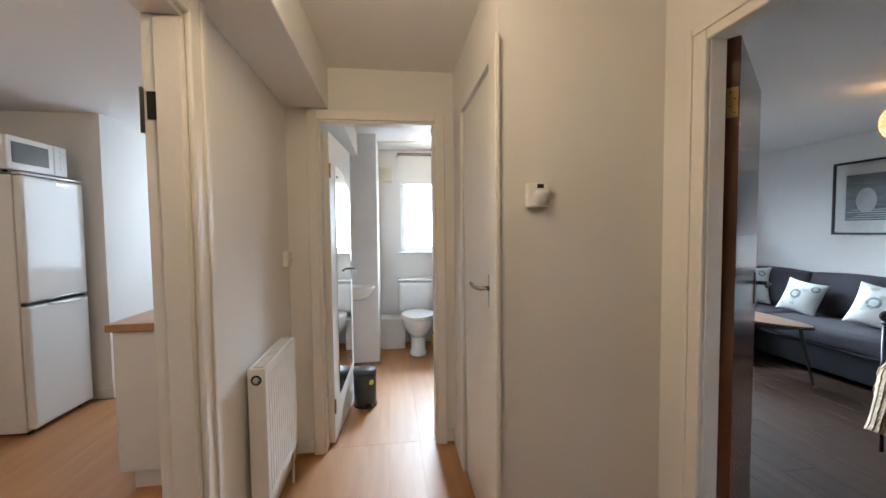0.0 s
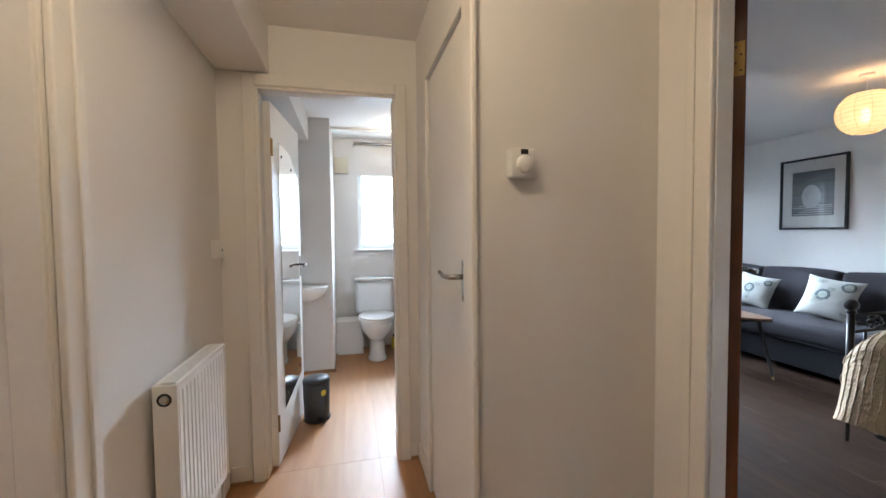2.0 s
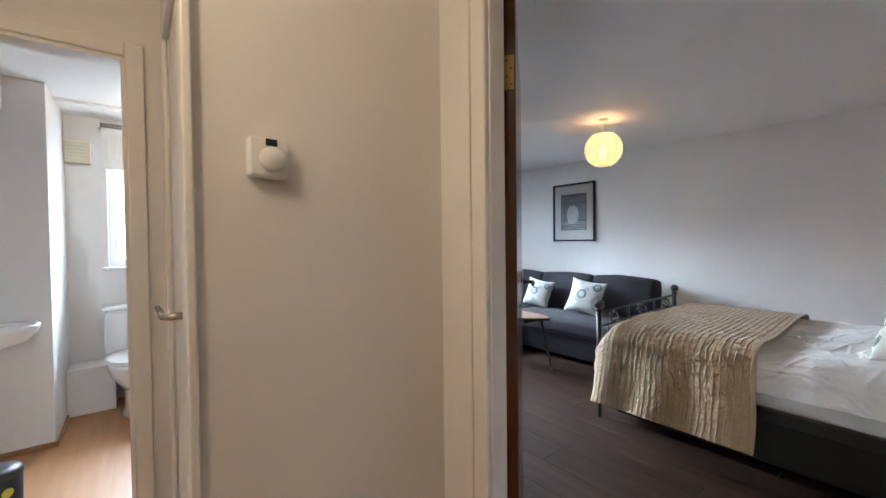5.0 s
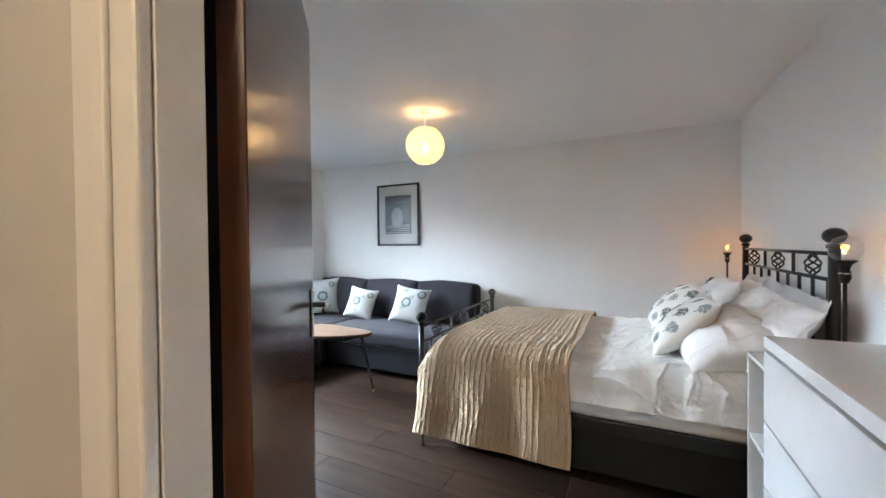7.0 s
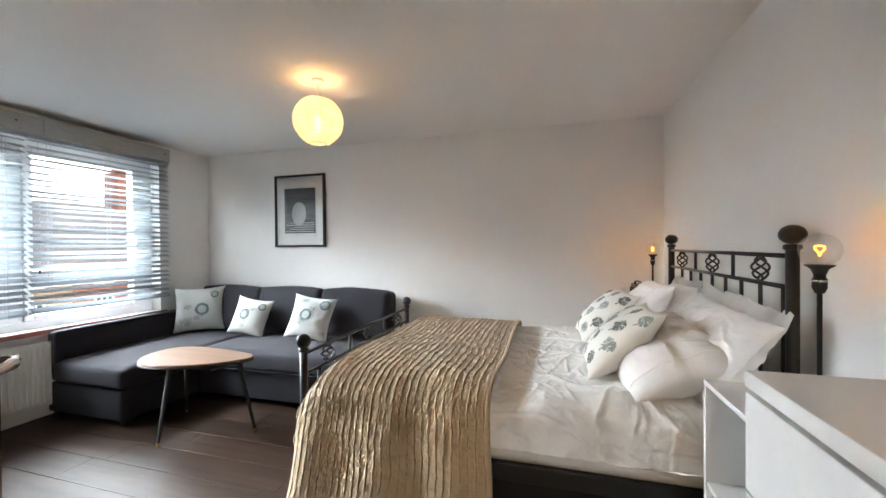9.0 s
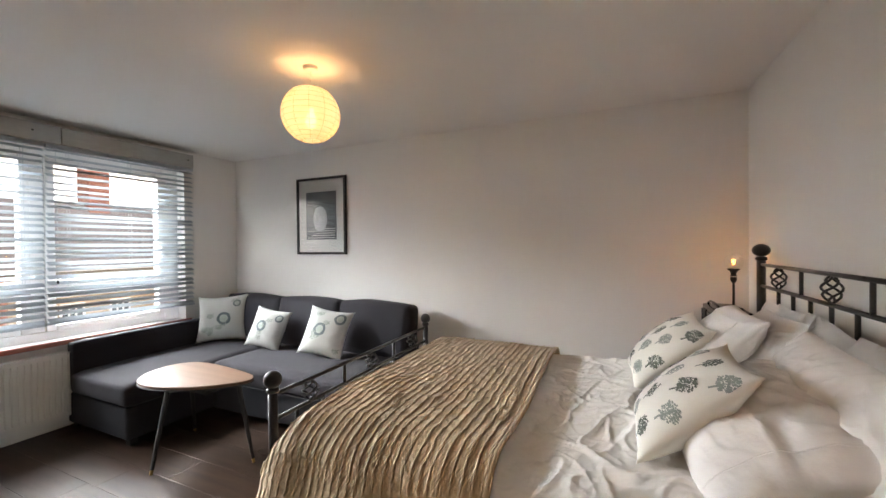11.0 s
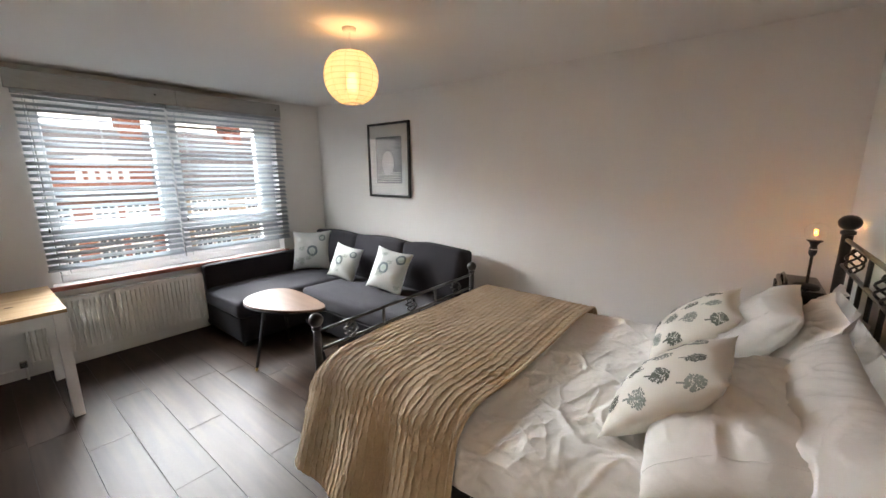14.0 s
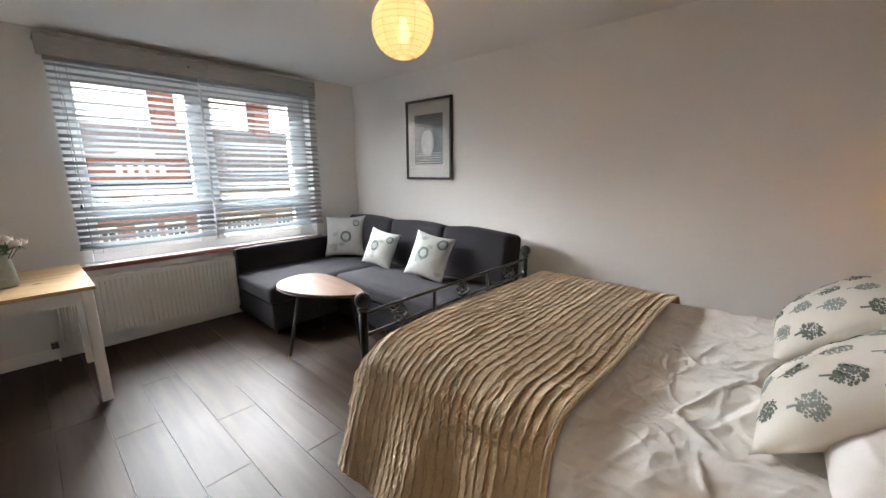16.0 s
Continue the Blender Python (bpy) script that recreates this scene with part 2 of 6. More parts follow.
structure("ceiling_bathroom", boxes([(-0.28, 2.58, 2.31, 1.36, 4.75, 2.39)]), M_CEIL, "plain white bathroom ceiling", "ceiling")
# kitchen
structure("floor_kitchen", boxes([(-3.2, -0.6, -0.12, -0.33, 4.9, -0.012)]), M_JOINT2, "light wood laminate floor", "floor")
structure("wall_kitchen_west", boxes([(-3.0, -0.6, 0, -2.85, 4.75, 2.45)]), M_WALL, "plain white kitchen wall", "wall")
structure("wall_kitchen_south", boxes([(-3.0, -0.7, 0, -0.38, -0.6, 2.45)]), M_WALL, "plain white kitchen wall", "wall")
structure("ceiling_kitchen", boxes([(-3.0, -0.6, 2.31, -0.38, 4.75, 2.39)]), M_CEIL, "plain white kitchen ceiling", "ceiling")
structure("wall_kitchen_north", boxes([(-3.0, 4.75, 0, -1.9, 4.95, 2.45), (-0.45, 4.75, 0, -0.38, 4.95, 2.45), (-1.9, 4.75, 0, -0.45, 4.95, 0.95), (-1.9, 4.75, 2.15, -0.45, 4.95, 2.45)]), M_WALL, "plain white kitchen wall with a window", "wall")
structure("wall_kitchen_pier", boxes([(-2.85, 3.565, 0, -1.97, 4.75, 2.45)]), M_WALL, "white kitchen wall beside the fridge", "wall")

# ---- more materials ----
M_SOFA = material("dark_grey_fabric", (0.034, 0.032, 0.038), 0.95, vary=0.10, scale=5, fine=420, bump=0.35, spec=0.12, sheen=0.04)
M_SOFA_SIDE = material("dark_grey_fabric_base", (0.036, 0.036, 0.042), 0.95, vary=0.10, scale=5, fine=420, bump=0.35, spec=0.2)
M_THROW = material("beige_pleated_satin", (0.44, 0.318, 0.190), 0.60, vary=0.12, scale=8, fine=110, bump=0.45, spec=0.2, sheen=0.2)
M_LINEN = material("white_cotton", (0.82, 0.80, 0.77), 0.85, vary=0.015, scale=9, fine=42, bump=0.45, spec=0.2, sheen=0.1)
M_CREAM = material("cream_cotton", (0.80, 0.775, 0.71), 0.9, vary=0.03, scale=9, fine=300, bump=0.2, spec=0.2)
M_OAT = material("oatmeal_cotton", (0.50, 0.51, 0.49), 0.9, vary=0.05, scale=9, fine=300, bump=0.25, spec=0.2)
M_IRON = material("black_painted_iron", (0.022, 0.022, 0.024), 0.32, vary=0.10, scale=14, fine=90, bump=0.05)
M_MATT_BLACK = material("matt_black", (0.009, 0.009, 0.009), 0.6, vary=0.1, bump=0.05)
M_WHITE_FOIL = material("white_lacquered_board", (0.80, 0.80, 0.79), 0.10, vary=0.012, scale=4, fine=60, bump=0.01)
M_BRASS = material("brass", (0.36, 0.24, 0.09), 0.38, 1.0, vary=0.08, bump=0.02)
M_STEEL = material("brushed_steel", (0.50, 0.49, 0.47), 0.25, 1.0, vary=0.05, bump=0.02)
M_TABLEWOOD = wood("light_brown_veneer", (0.10, 0.055, 0.034), (0.15, 0.088, 0.055), 0.40, 12, (12, 1, 12), bump=0.02)
M_TABLEWOOD.node_tree.nodes["Principled BSDF"].inputs["Specular IOR Level"].default_value = 0.25
M_PINE = wood("pine_top", (0.44, 0.26, 0.12), (0.60, 0.40, 0.21), 0.42, 14, (1, 12, 12), bump=0.05)
M_PRINT = material("grey_green_print", (0.15, 0.165, 0.14), 0.9, vary=0.25, scale=30, fine=200, bump=0.0)
M_PRINT_PALE = material("pale_grey_print", (0.30, 0.33, 0.30), 0.9, vary=0.2, scale=30, fine=200, bump=0.0)
M_RING = material("grey_blue_print", (0.15, 0.185, 0.195), 0.9, vary=0.2, scale=40, fine=200, bump=0.0)
M_RING_PALE = material("pale_green_print", (0.40, 0.45, 0.41), 0.9, vary=0.15, scale=40, fine=200, bump=0.0)
M_ROLLER = material("white_roller_cloth", (0.80, 0.80, 0.79), 0.8, vary=0.02, scale=6, fine=300, bump=0.1)
M_SILL_TILE = material("pinkish_sill_tile", (0.42, 0.24, 0.20), 0.35, vary=0.10, scale=8, bump=0.04)
M_MAT_BOARD = material("white_mount_board", (0.78, 0.77, 0.74), 0.8, vary=0.01, bump=0.02)
M_GLASS = glassy("clear_glass")
M_RAD = material("white_radiator_enamel", (0.78, 0.76, 0.71), 0.35, vary=0.02, bump=0.01)
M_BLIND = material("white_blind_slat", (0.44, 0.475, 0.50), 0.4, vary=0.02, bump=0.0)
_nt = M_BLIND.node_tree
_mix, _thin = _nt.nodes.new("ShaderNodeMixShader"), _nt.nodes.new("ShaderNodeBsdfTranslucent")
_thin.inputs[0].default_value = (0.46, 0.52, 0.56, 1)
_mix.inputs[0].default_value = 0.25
_nt.links.new(_nt.nodes["Principled BSDF"].outputs[0], _mix.inputs[1])
_nt.links.new(_thin.outputs[0], _mix.inputs[2])
_nt.links.new(_mix.outputs[0], _nt.nodes["Material Output"].inputs[0])
M_TILE_SILL = material("red_quarry_tile", (0.30, 0.085, 0.055), 0.4, vary=0.12, scale=8, bump=0.05)


def soft_box(w, d, h, r, bulge=0.0, n=14, wobble=0.0, seed=0):
    """An upholstered block, its base at z = 0: rounded edges and faces that swell."""
    bm = bmesh.new()
    bmesh.ops.create_cube(bm, size=2)
    bmesh.ops.subdivide_edges(bm, edges=bm.edges[:], cuts=n, use_grid_fill=True)
    half = Vector((w / 2, d / 2, h / 2))
    for v in bm.verts:
        p = Vector([math.copysign(abs(c) ** 0.72, c) for c in v.co])
        q = Vector((p.x * half.x, p.y * half.y, p.z * half.z))
        inner = Vector([max(min(q[i], half[i] - r), r - half[i]) for i in range(3)])
        e = q - inner
        if e.length > 1e-6:
            q = inner + e.normalized() * min(r, max(abs(e.x), abs(e.y), abs(e.z)))
        for i in range(3):
            j, k = (i + 1) % 3, (i + 2) % 3
            if abs(abs(v.co[i]) - 1) < 1e-4:
                q[i] += math.copysign(bulge * (1 - p[j] ** 2) * (1 - p[k] ** 2), v.co[i])
        if wobble:
            q += wobble * noise.noise_vector(q * 4.5 + Vector((seed * 7.3, 0, 0)))
        v.co = q + Vector((0, 0, half.z))
    return bm


def crease(x, y, z):
    """Raised lines, as cloth creases: 1 on the crest, 0 away from it."""
    n = noise.noise(Vector((x, y, z)))
    return max(0.0, 1 - 7.5 * abs(n)) ** 1.3


def pillow_surface(w, h, t, pinch, wrinkle, seed, full=2.4):
    def at(u, v, side):
        a, b = abs(u), abs(v)
        x = u * w / 2 * (1 - pinch * (1 - b ** 2) * a ** 3)
        y = v * h / 2 * (1 - pinch * (1 - a ** 2) * b ** 3)
        k = max(0.0, (1 - a ** full)) ** 0.66 * max(0.0, (1 - b ** full)) ** 0.66
        n1 = noise.noise(Vector((x * 5, y * 5, seed * 3.1 + side)))
        r = math.atan2(v, u)
        fold = math.sin(r * 9 + 4 * n1) * (0.25 + 0.75 * (a * a + b * b) / 2)
        z = side * (t / 2 * k) + wrinkle * k ** 0.4 * (n1 * 0.9 + 0.35 * fold + 0.5 * noise.noise(Vector((x * 13, y * 13, seed))))
        z += side * wrinkle * 0.9 * k ** 0.5 * (crease(x * 4 + n1, y * 4, seed * 1.7) + 0.6 * crease(x * 9, y * 8 + n1, seed * 2.9) + 0.4 * crease(x * 19 + 2 * n1, y * 15, seed * 4.3))
        return Vector((x, y, z))
    return at


def pillow(w, h, t, n=26, pinch=0.09, wrinkle=0.008, seed=1, full=2.4):
    at = pillow_surface(w, h, t, pinch, wrinkle, seed, full)
    bm = bmesh.new()
    for side in (1, -1):
        g = [[bm.verts.new(at(2 * i / n - 1, 2 * j / n - 1, side)) for j in range(n + 1)] for i in range(n + 1)]
        for i in range(n):
            for j in range(n):
                f = (g[i][j], g[i + 1][j], g[i + 1][j + 1], g[i][j + 1])
                bm.faces.new(f if side > 0 else f[::-1])
    bmesh.ops.remove_doubles(bm, verts=bm.verts[:], dist=0.0006)
    return bm, at


def dots_print(at, cu, cv, r, count, rng, aspect=1.0, stem=(0.0, -1.0), side=1, size=0.0042):
    """A seed-head printed on a cushion: a round cloud of dots on a stem."""
    bm = bmesh.new()

    def lift(u, v):
        p = at(max(-0.97, min(0.97, u)), max(-0.97, min(0.97, v)), side)
        return p + Vector((0, 0, side * 0.0016))

    for i in range(count):
        a, q = 2.399963 * i, r * math.sqrt((i + 0.5) / count)
        u, v = cu + q * math.cos(a) + rng.uniform(-0.008, 0.008), cv + q * math.sin(a) * aspect + rng.uniform(-0.008, 0.008)
        d = size * rng.uniform(0.8, 1.7) * 5
        k0 = rng.uniform(0, 3)
        ring = [bm.verts.new(lift(u + d * math.cos(k0 + k * 1.2566), v + d * 0.8 * math.sin(k0 + k * 1.2566))) for k in range(5)]
        bm.faces.new(ring)
    sx, sy = stem
    left, right = [], []
    for k in range(6):
        s = 0.3 * r + (1.35 * r) * k / 5
        u, v = cu + sx * s, cv + sy * s * aspect
        left.append(bm.verts.new(lift(u - sy * 0.016, v + sx * 0.016)))
        right.append(bm.verts.new(lift(u + sy * 0.016, v - sx * 0.016)))
    for k in range(5):
        bm.faces.new((left[k], right[k], right[k + 1], left[k + 1]))
    return bm


def ring_print(at, cu, cv, r0, r1, side=1, seg=26):
    bm = bmesh.new()

    def lift(u, v):
        return at(max(-0.97, min(0.97, u)), max(-0.97, min(0.97, v)), side) + Vector((0, 0, side * 0.0018))

    a = [bm.verts.new(lift(cu + r0 * math.cos(2 * math.pi * k / seg), cv + r0 * math.sin(2 * math.pi * k / seg))) for k in range(seg)]
    m = [bm.verts.new(lift(cu + (r0 + r1) / 2 * math.cos(2 * math.pi * k / seg), cv + (r0 + r1) / 2 * math.sin(2 * math.pi * k / seg))) for k in range(seg)]
    b = [bm.verts.new(lift(cu + r1 * math.cos(2 * math.pi * k / seg) * (1 + 0.06 * math.sin(5 * k)), cv + r1 * math.sin(2 * math.pi * k / seg))) for k in range(seg)]
    for k in range(seg):
        j = (k + 1) % seg
        bm.faces.new((a[k], m[k], m[j], a[j]))
        bm.faces.new((m[k], b[k], b[j], m[j]))
    return bm


def facing(x, y, z, normal_deg, lean, spin=0):
    """A cushion's pose: face turned to normal_deg (from +x towards +y), leaning back by lean degrees from upright."""
    return Matrix.Translation((x, y, z)) @ Matrix.Rotation(radians(normal_deg + 90), 4, "Z") @ Matrix.Rotation(radians(90 - lean), 4, "X") @ Matrix.Rotation(radians(spin), 4, "Z")


# ---- window, blinds and what is outside ----
def bedroom_window():
    win = tagged(new("window_1"), "wide white plastic window with two panes", "window", kind="structure")
    y0, y1 = 4.68, 4.75
    def bar(name, x0, z0, x1, z1, ya=y0, yb=y1):
        part(name, box(x0, ya, z0, x1, yb, z1, 0.006), M_PVC, win)
    bar("window_frame", WX0, WZ0, WX0 + 0.065, WZ1)
    bar("window_frame", WX1 - 0.13, WZ0, WX1, WZ1)
    bar("window_frame", WX0 + 0.066, WZ0, WX1 - 0.131, WZ0 + 0.065)
    bar("window_frame", WX0 + 0.066, WZ1 - 0.065, WX1 - 0.131, WZ1)
    bar("mullion", 3.435, WZ0 + 0.066, 3.515, WZ1 - 0.066)
    for a, b, z0, z1 in ((a, b, z0, z1) for a, b in ((WX0 + 0.067, 3.433), (3.517, WX1 - 0.132)) for z0, z1 in ((WZ0 + 0.067, 1.008), (1.062, WZ1 - 0.067))):
        bar("sash", a, z0, a + 0.055, z1, y0 - 0.015, y1 - 0.01)
        bar("sash", b - 0.055, z0, b, z1, y0 - 0.015, y1 - 0.01)
        bar("sash", a + 0.056, z0, b - 0.056, z0 + 0.040, y0 - 0.015, y1 - 0.01)
        bar("sash", a + 0.056, z1 - 0.040, b - 0.056, z1, y0 - 0.015, y1 - 0.01)
        pane = part("pane", box(a + 0.056, 4.705, z0 + 0.041, b - 0.056, 4.711, z1 - 0.041), M_GLASS, win, "clear glass pane")
        pane.visible_shadow = False
    bar("transom", WX0 + 0.066, 1.010, 3.434, 1.060)
    bar("transom", 3.516, 1.010, WX1 - 0.131, 1.060)
    part("sash_handle", box(4.30, 4.64, 1.25, 4.325, 4.665, 1.38, 0.004), M_PVC, win)
    part("window_sill", box(WX0 - 0.03, 4.535, WZ0 - 0.03, WX1 + 0.03, 4.679, WZ0 - 0.001, 0.004), M_SILL_TILE, win, "pinkish tiled sill")
    part("sill_edge", box(WX0 - 0.03, 4.525, WZ0 - 0.031, WX1 + 0.03, 4.5345, WZ0 + 0.004, 0.003), M_TILE_SILL, win, "red tile edge")


def venetian(x0, x1, top, bottom, count, label):
    t = thing("venetian_blind", pose(0, 0, 0), label, "blind", "blinds in the window")
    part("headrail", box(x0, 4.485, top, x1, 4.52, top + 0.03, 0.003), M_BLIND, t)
    base = None
    tilt = radians(-29)
    for i in range(count):
        z = bottom + 0.03 + (top - bottom - 0.045) * i / (count - 1)
        if base is None:
            bm = bmesh.new()
            rows = []
            for k in range(5):
                s = (k / 4 - 0.5) * 0.050
                crown = 0.0035 * (1 - (2 * k / 4 - 1) ** 2)
                yy, zz = s * math.cos(tilt) - crown * math.sin(tilt), -s * math.sin(tilt) + crown * math.cos(tilt)
                rows.append((bm.verts.new((x0 + 0.004, yy, zz)), bm.verts.new((x1 - 0.004, yy, zz))))
            for a, b in zip(rows, rows[1:]):
                bm.faces.new((a[0], a[1], b[1], b[0]))
            bmesh.ops.solidify(bm, geom=bm.faces[:], thickness=0.0012)
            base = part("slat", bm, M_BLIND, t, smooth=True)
            base.location = (0, 4.505, z)
        else:
            o = base.copy()
            scene.collection.objects.link(o)
            o.location = (0, 4.505 + random.uniform(-0.001, 0.001), z)
            o.rotation_euler = (radians(random.uniform(-2, 2)), radians(random.uniform(-0.12, 0.12)), 0)
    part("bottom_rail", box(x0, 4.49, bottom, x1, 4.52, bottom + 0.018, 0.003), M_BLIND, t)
    for f in (0.12, 0.5, 0.88):
        x = x0 + (x1 - x0) * f
        part("ladder_cord", boxes([(x - 0.001, 4.484, bottom, x + 0.001, 4.486, top), (x - 0.001, 4.524, bottom, x + 0.001, 4.526, top)]), M_BLIND, t)
    x = x0 + 0.05
    part("pull_cord", tube([(x, 4.478, top), (x + 0.003, 4.476, 1.5), (x, 4.478, 1.12)], 0.0014, 6), M_BLIND, t)
    part("cord_toggle", lathe([(0, 1.12), (0.004, 1.118), (0.007, 1.09), (0.0, 1.088)], 8, m=Matrix.Translation((x, 4.478, 0))), M_MATT_BLACK, t, "small dark toggle")


def pelmet():
    t = thing("pelmet", pose(3.5, 4.5, 2.1), "grey-white painted wooden pelmet above the window", "pelmet")
    part("board", box(-0.98, -0.06, 0.0, 0.03, -0.035, 0.125, 0.003), M_PELMET, t)
    part("board", box(0.032, -0.06, 0.0, 0.99, -0.035, 0.125, 0.003), M_PELMET, t)
    part("top_board", box(-0.98, -0.034, 0.105, 0.99, 0.074, 0.125, 0.002), M_PELMET, t)
    part("end_cap", box(0.972, -0.034, 0.0, 0.99, 0.074, 0.104, 0.002), M_PELMET, t)
    for x in (-0.12, 0.94):
        part("screw_cap", lathe([(0, 0.003), (0.006, 0.002), (0.007, 0)], 10, m=pose(x, -0.0605, 0.07, 90)), M_MATT_BLACK, t, "dark screw head")


M_PELMET = material("grey_white_paint", (0.37, 0.36, 0.34), 0.6, vary=0.10, scale=5, fine=50, bump=0.05, stretch=(0.3, 1, 1))
bedroom_window()
pelmet()
venetian(2.55, 3.452, 2.075, 0.785, 28, "lowered white venetian blind with tilted slats")
venetian(3.462, 4.515, 2.075, 0.79, 28, "lowered white venetian blind beside the sofa arm")

M_BRICK = material("red_brick", (0.24, 0.105, 0.075), 0.9, vary=0.18, scale=0.9, fine=9, bump=0.3, stretch=(1, 1, 3))
M_BRICK2 = material("pale_brick", (0.30, 0.235, 0.165), 0.9, vary=0.15, scale=0.9, fine=9, bump=0.3, stretch=(1, 1, 3))
M_SLATE = material("grey_slate", (0.15, 0.145, 0.15), 0.7, vary=0.12, scale=1.5, fine=12, bump=0.3, stretch=(1, 1, 3))
M_STONE = material("white_stone_trim", (0.72, 0.70, 0.66), 0.8, vary=0.06, bump=0.1)
M_PANE = material("dark_window_glass", (0.06, 0.07, 0.08), 0.08, vary=0.1, bump=0.0)
M_ASPHALT = material("asphalt", (0.05, 0.05, 0.052), 0.9, vary=0.15, scale=0.6, fine=20, bump=0.3)
structure("ground", boxes([(-900, 5.0, -8.2, 900, 1500, -8.0)]), M_ASPHALT, "grey asphalt street far below the window", "ground")


structure("backdrop_sky", boxes([(-160, 150, -20, 260, 150.5, 70)]), glowing("bright_overcast_cloud", (0.97, 0.985, 1.0), 0.4), "white overcast sky far behind the houses", "sky")


def house(x0, x1, y, wall, label, windows, dormers):
    h = thing("house", pose((x0 + x1) / 2, y, -8.0), label, "house", "terrace across the street")
    w = (x1 - x0) / 2 - 0.01
    part("wall", box(-w, 0, 0, w, 8, 8.28), wall, h)
    part("cornice", box(-w, -0.25, 8.30, w, 0.2, 8.47, 0.03), M_STONE, h)
    part("string_course", box(-w, -0.09, 4.85, w, -0.005, 5.1, 0.02), M_STONE, h)
    bm = bmesh.new()
    v = [bm.verts.new(c) for c in ((-w, 0.21, 8.3), (w, 0.21, 8.3), (w, 4.6, 12.0), (-w, 4.6, 12.0), (-w, 8.4, 8.3), (w, 8.4, 8.3))]
    for f in ((0, 1, 2, 3), (3, 2, 5, 4), (0, 3, 4), (1, 5, 2), (0, 4, 5, 1)):
        bm.faces.new([v[i] for i in f])
    part("roof", bm, M_SLATE, h, "grey slate roof")
    def window(cx, z0, z1, half):
        g = part("window", boxes([(cx - half - 0.08, -0.05, z0 - 0.1, cx - half, -0.004, z1 + 0.1), (cx + half, -0.05, z0 - 0.1, cx + half + 0.08, -0.004, z1 + 0.1), (cx - half, -0.05, z1, cx + half, -0.004, z1 + 0.1), (cx - half, -0.05, z0 - 0.1, cx + half, -0.004, z0), (cx - half, -0.046, (z0 + z1) / 2 - 0.04, cx + half, -0.004, (z0 + z1) / 2 + 0.04), (cx - half / 3 - 0.03, -0.045, z0, cx - half / 3 + 0.03, -0.006, z1), (cx + half / 3 - 0.03, -0.045, z0, cx + half / 3 + 0.03, -0.006, z1)]), M_STONE, h, "white painted window frame")
        part("pane", box(cx - half, -0.012, z0, cx + half, -0.002, z1), M_PANE, g, "dark glass")
    for cx in windows:
        window(cx, 7.45, 8.05, 0.38)
        window(cx, 5.5, 6.7, 0.38)
        window(cx, 2.6, 4.4, 0.38)
    if dormers:
        d = part("dormer", boxes([(-1.9, 0.25, 8.94, 1.9, 3.0, 10.0)]), wall, h, "brick dormer")
        part("dormer_trim", boxes([(-1.95, 0.1, 10.0, 1.95, 3.0, 10.12), (-0.6, 0.1, 10.13, 0.6, 3.0, 10.25), (-0.4, 0.1, 10.26, 0.4, 3.0, 10.34), (-2.1, -0.1, 8.80, 2.1, 3.0, 8.93)]), M_STONE, d, "white gable trim")
        for cx in (-0.85, -0.42, 0.0, 0.42, 0.85):
            part("dormer_pane", box(cx - 0.12, 0.22, 9.2, cx + 0.12, 0.249, 9.75), M_STONE, d, "white sash")
    ch = part("chimney", box(1.68, 3.9, 10.5, 2.68, 5.2, 14.2, 0.03), M_BRICK, h, "red brick chimney stack")
    for k in range(3):
        part("chimney_pot", lathe([(0, 14.2), (0.15, 14.2), (0.12, 14.75), (0.15, 14.8), (0, 14.8)], 10, m=Matrix.Translation((1.86 + 0.32 * k, 4.55, 0))), M_TILE_SILL, ch)


house(-1.2, 3.9, 24, M_BRICK2, "pale brick terraced house with a slate roof", (-1.6, 0.1, 1.7), False)
house(3.9, 9.3, 24, M_BRICK, "red brick terraced house with a white-trimmed dormer", (-0.2, 1.0, -1.8), True)
house(9.3, 14.9, 24, M_BRICK2, "pale brick terraced house with a slate roof", (-1.7, -0.7, 1.2), False)
house(14.9, 21.0, 24, M_BRICK, "red brick terraced house with a slate roof", (-1.7, 0.2, 1.9), False)
house(21.0, 28.0, 24, M_BRICK, "red brick end house with a slate roof", (-1.7, 0.2, 1.9), False)


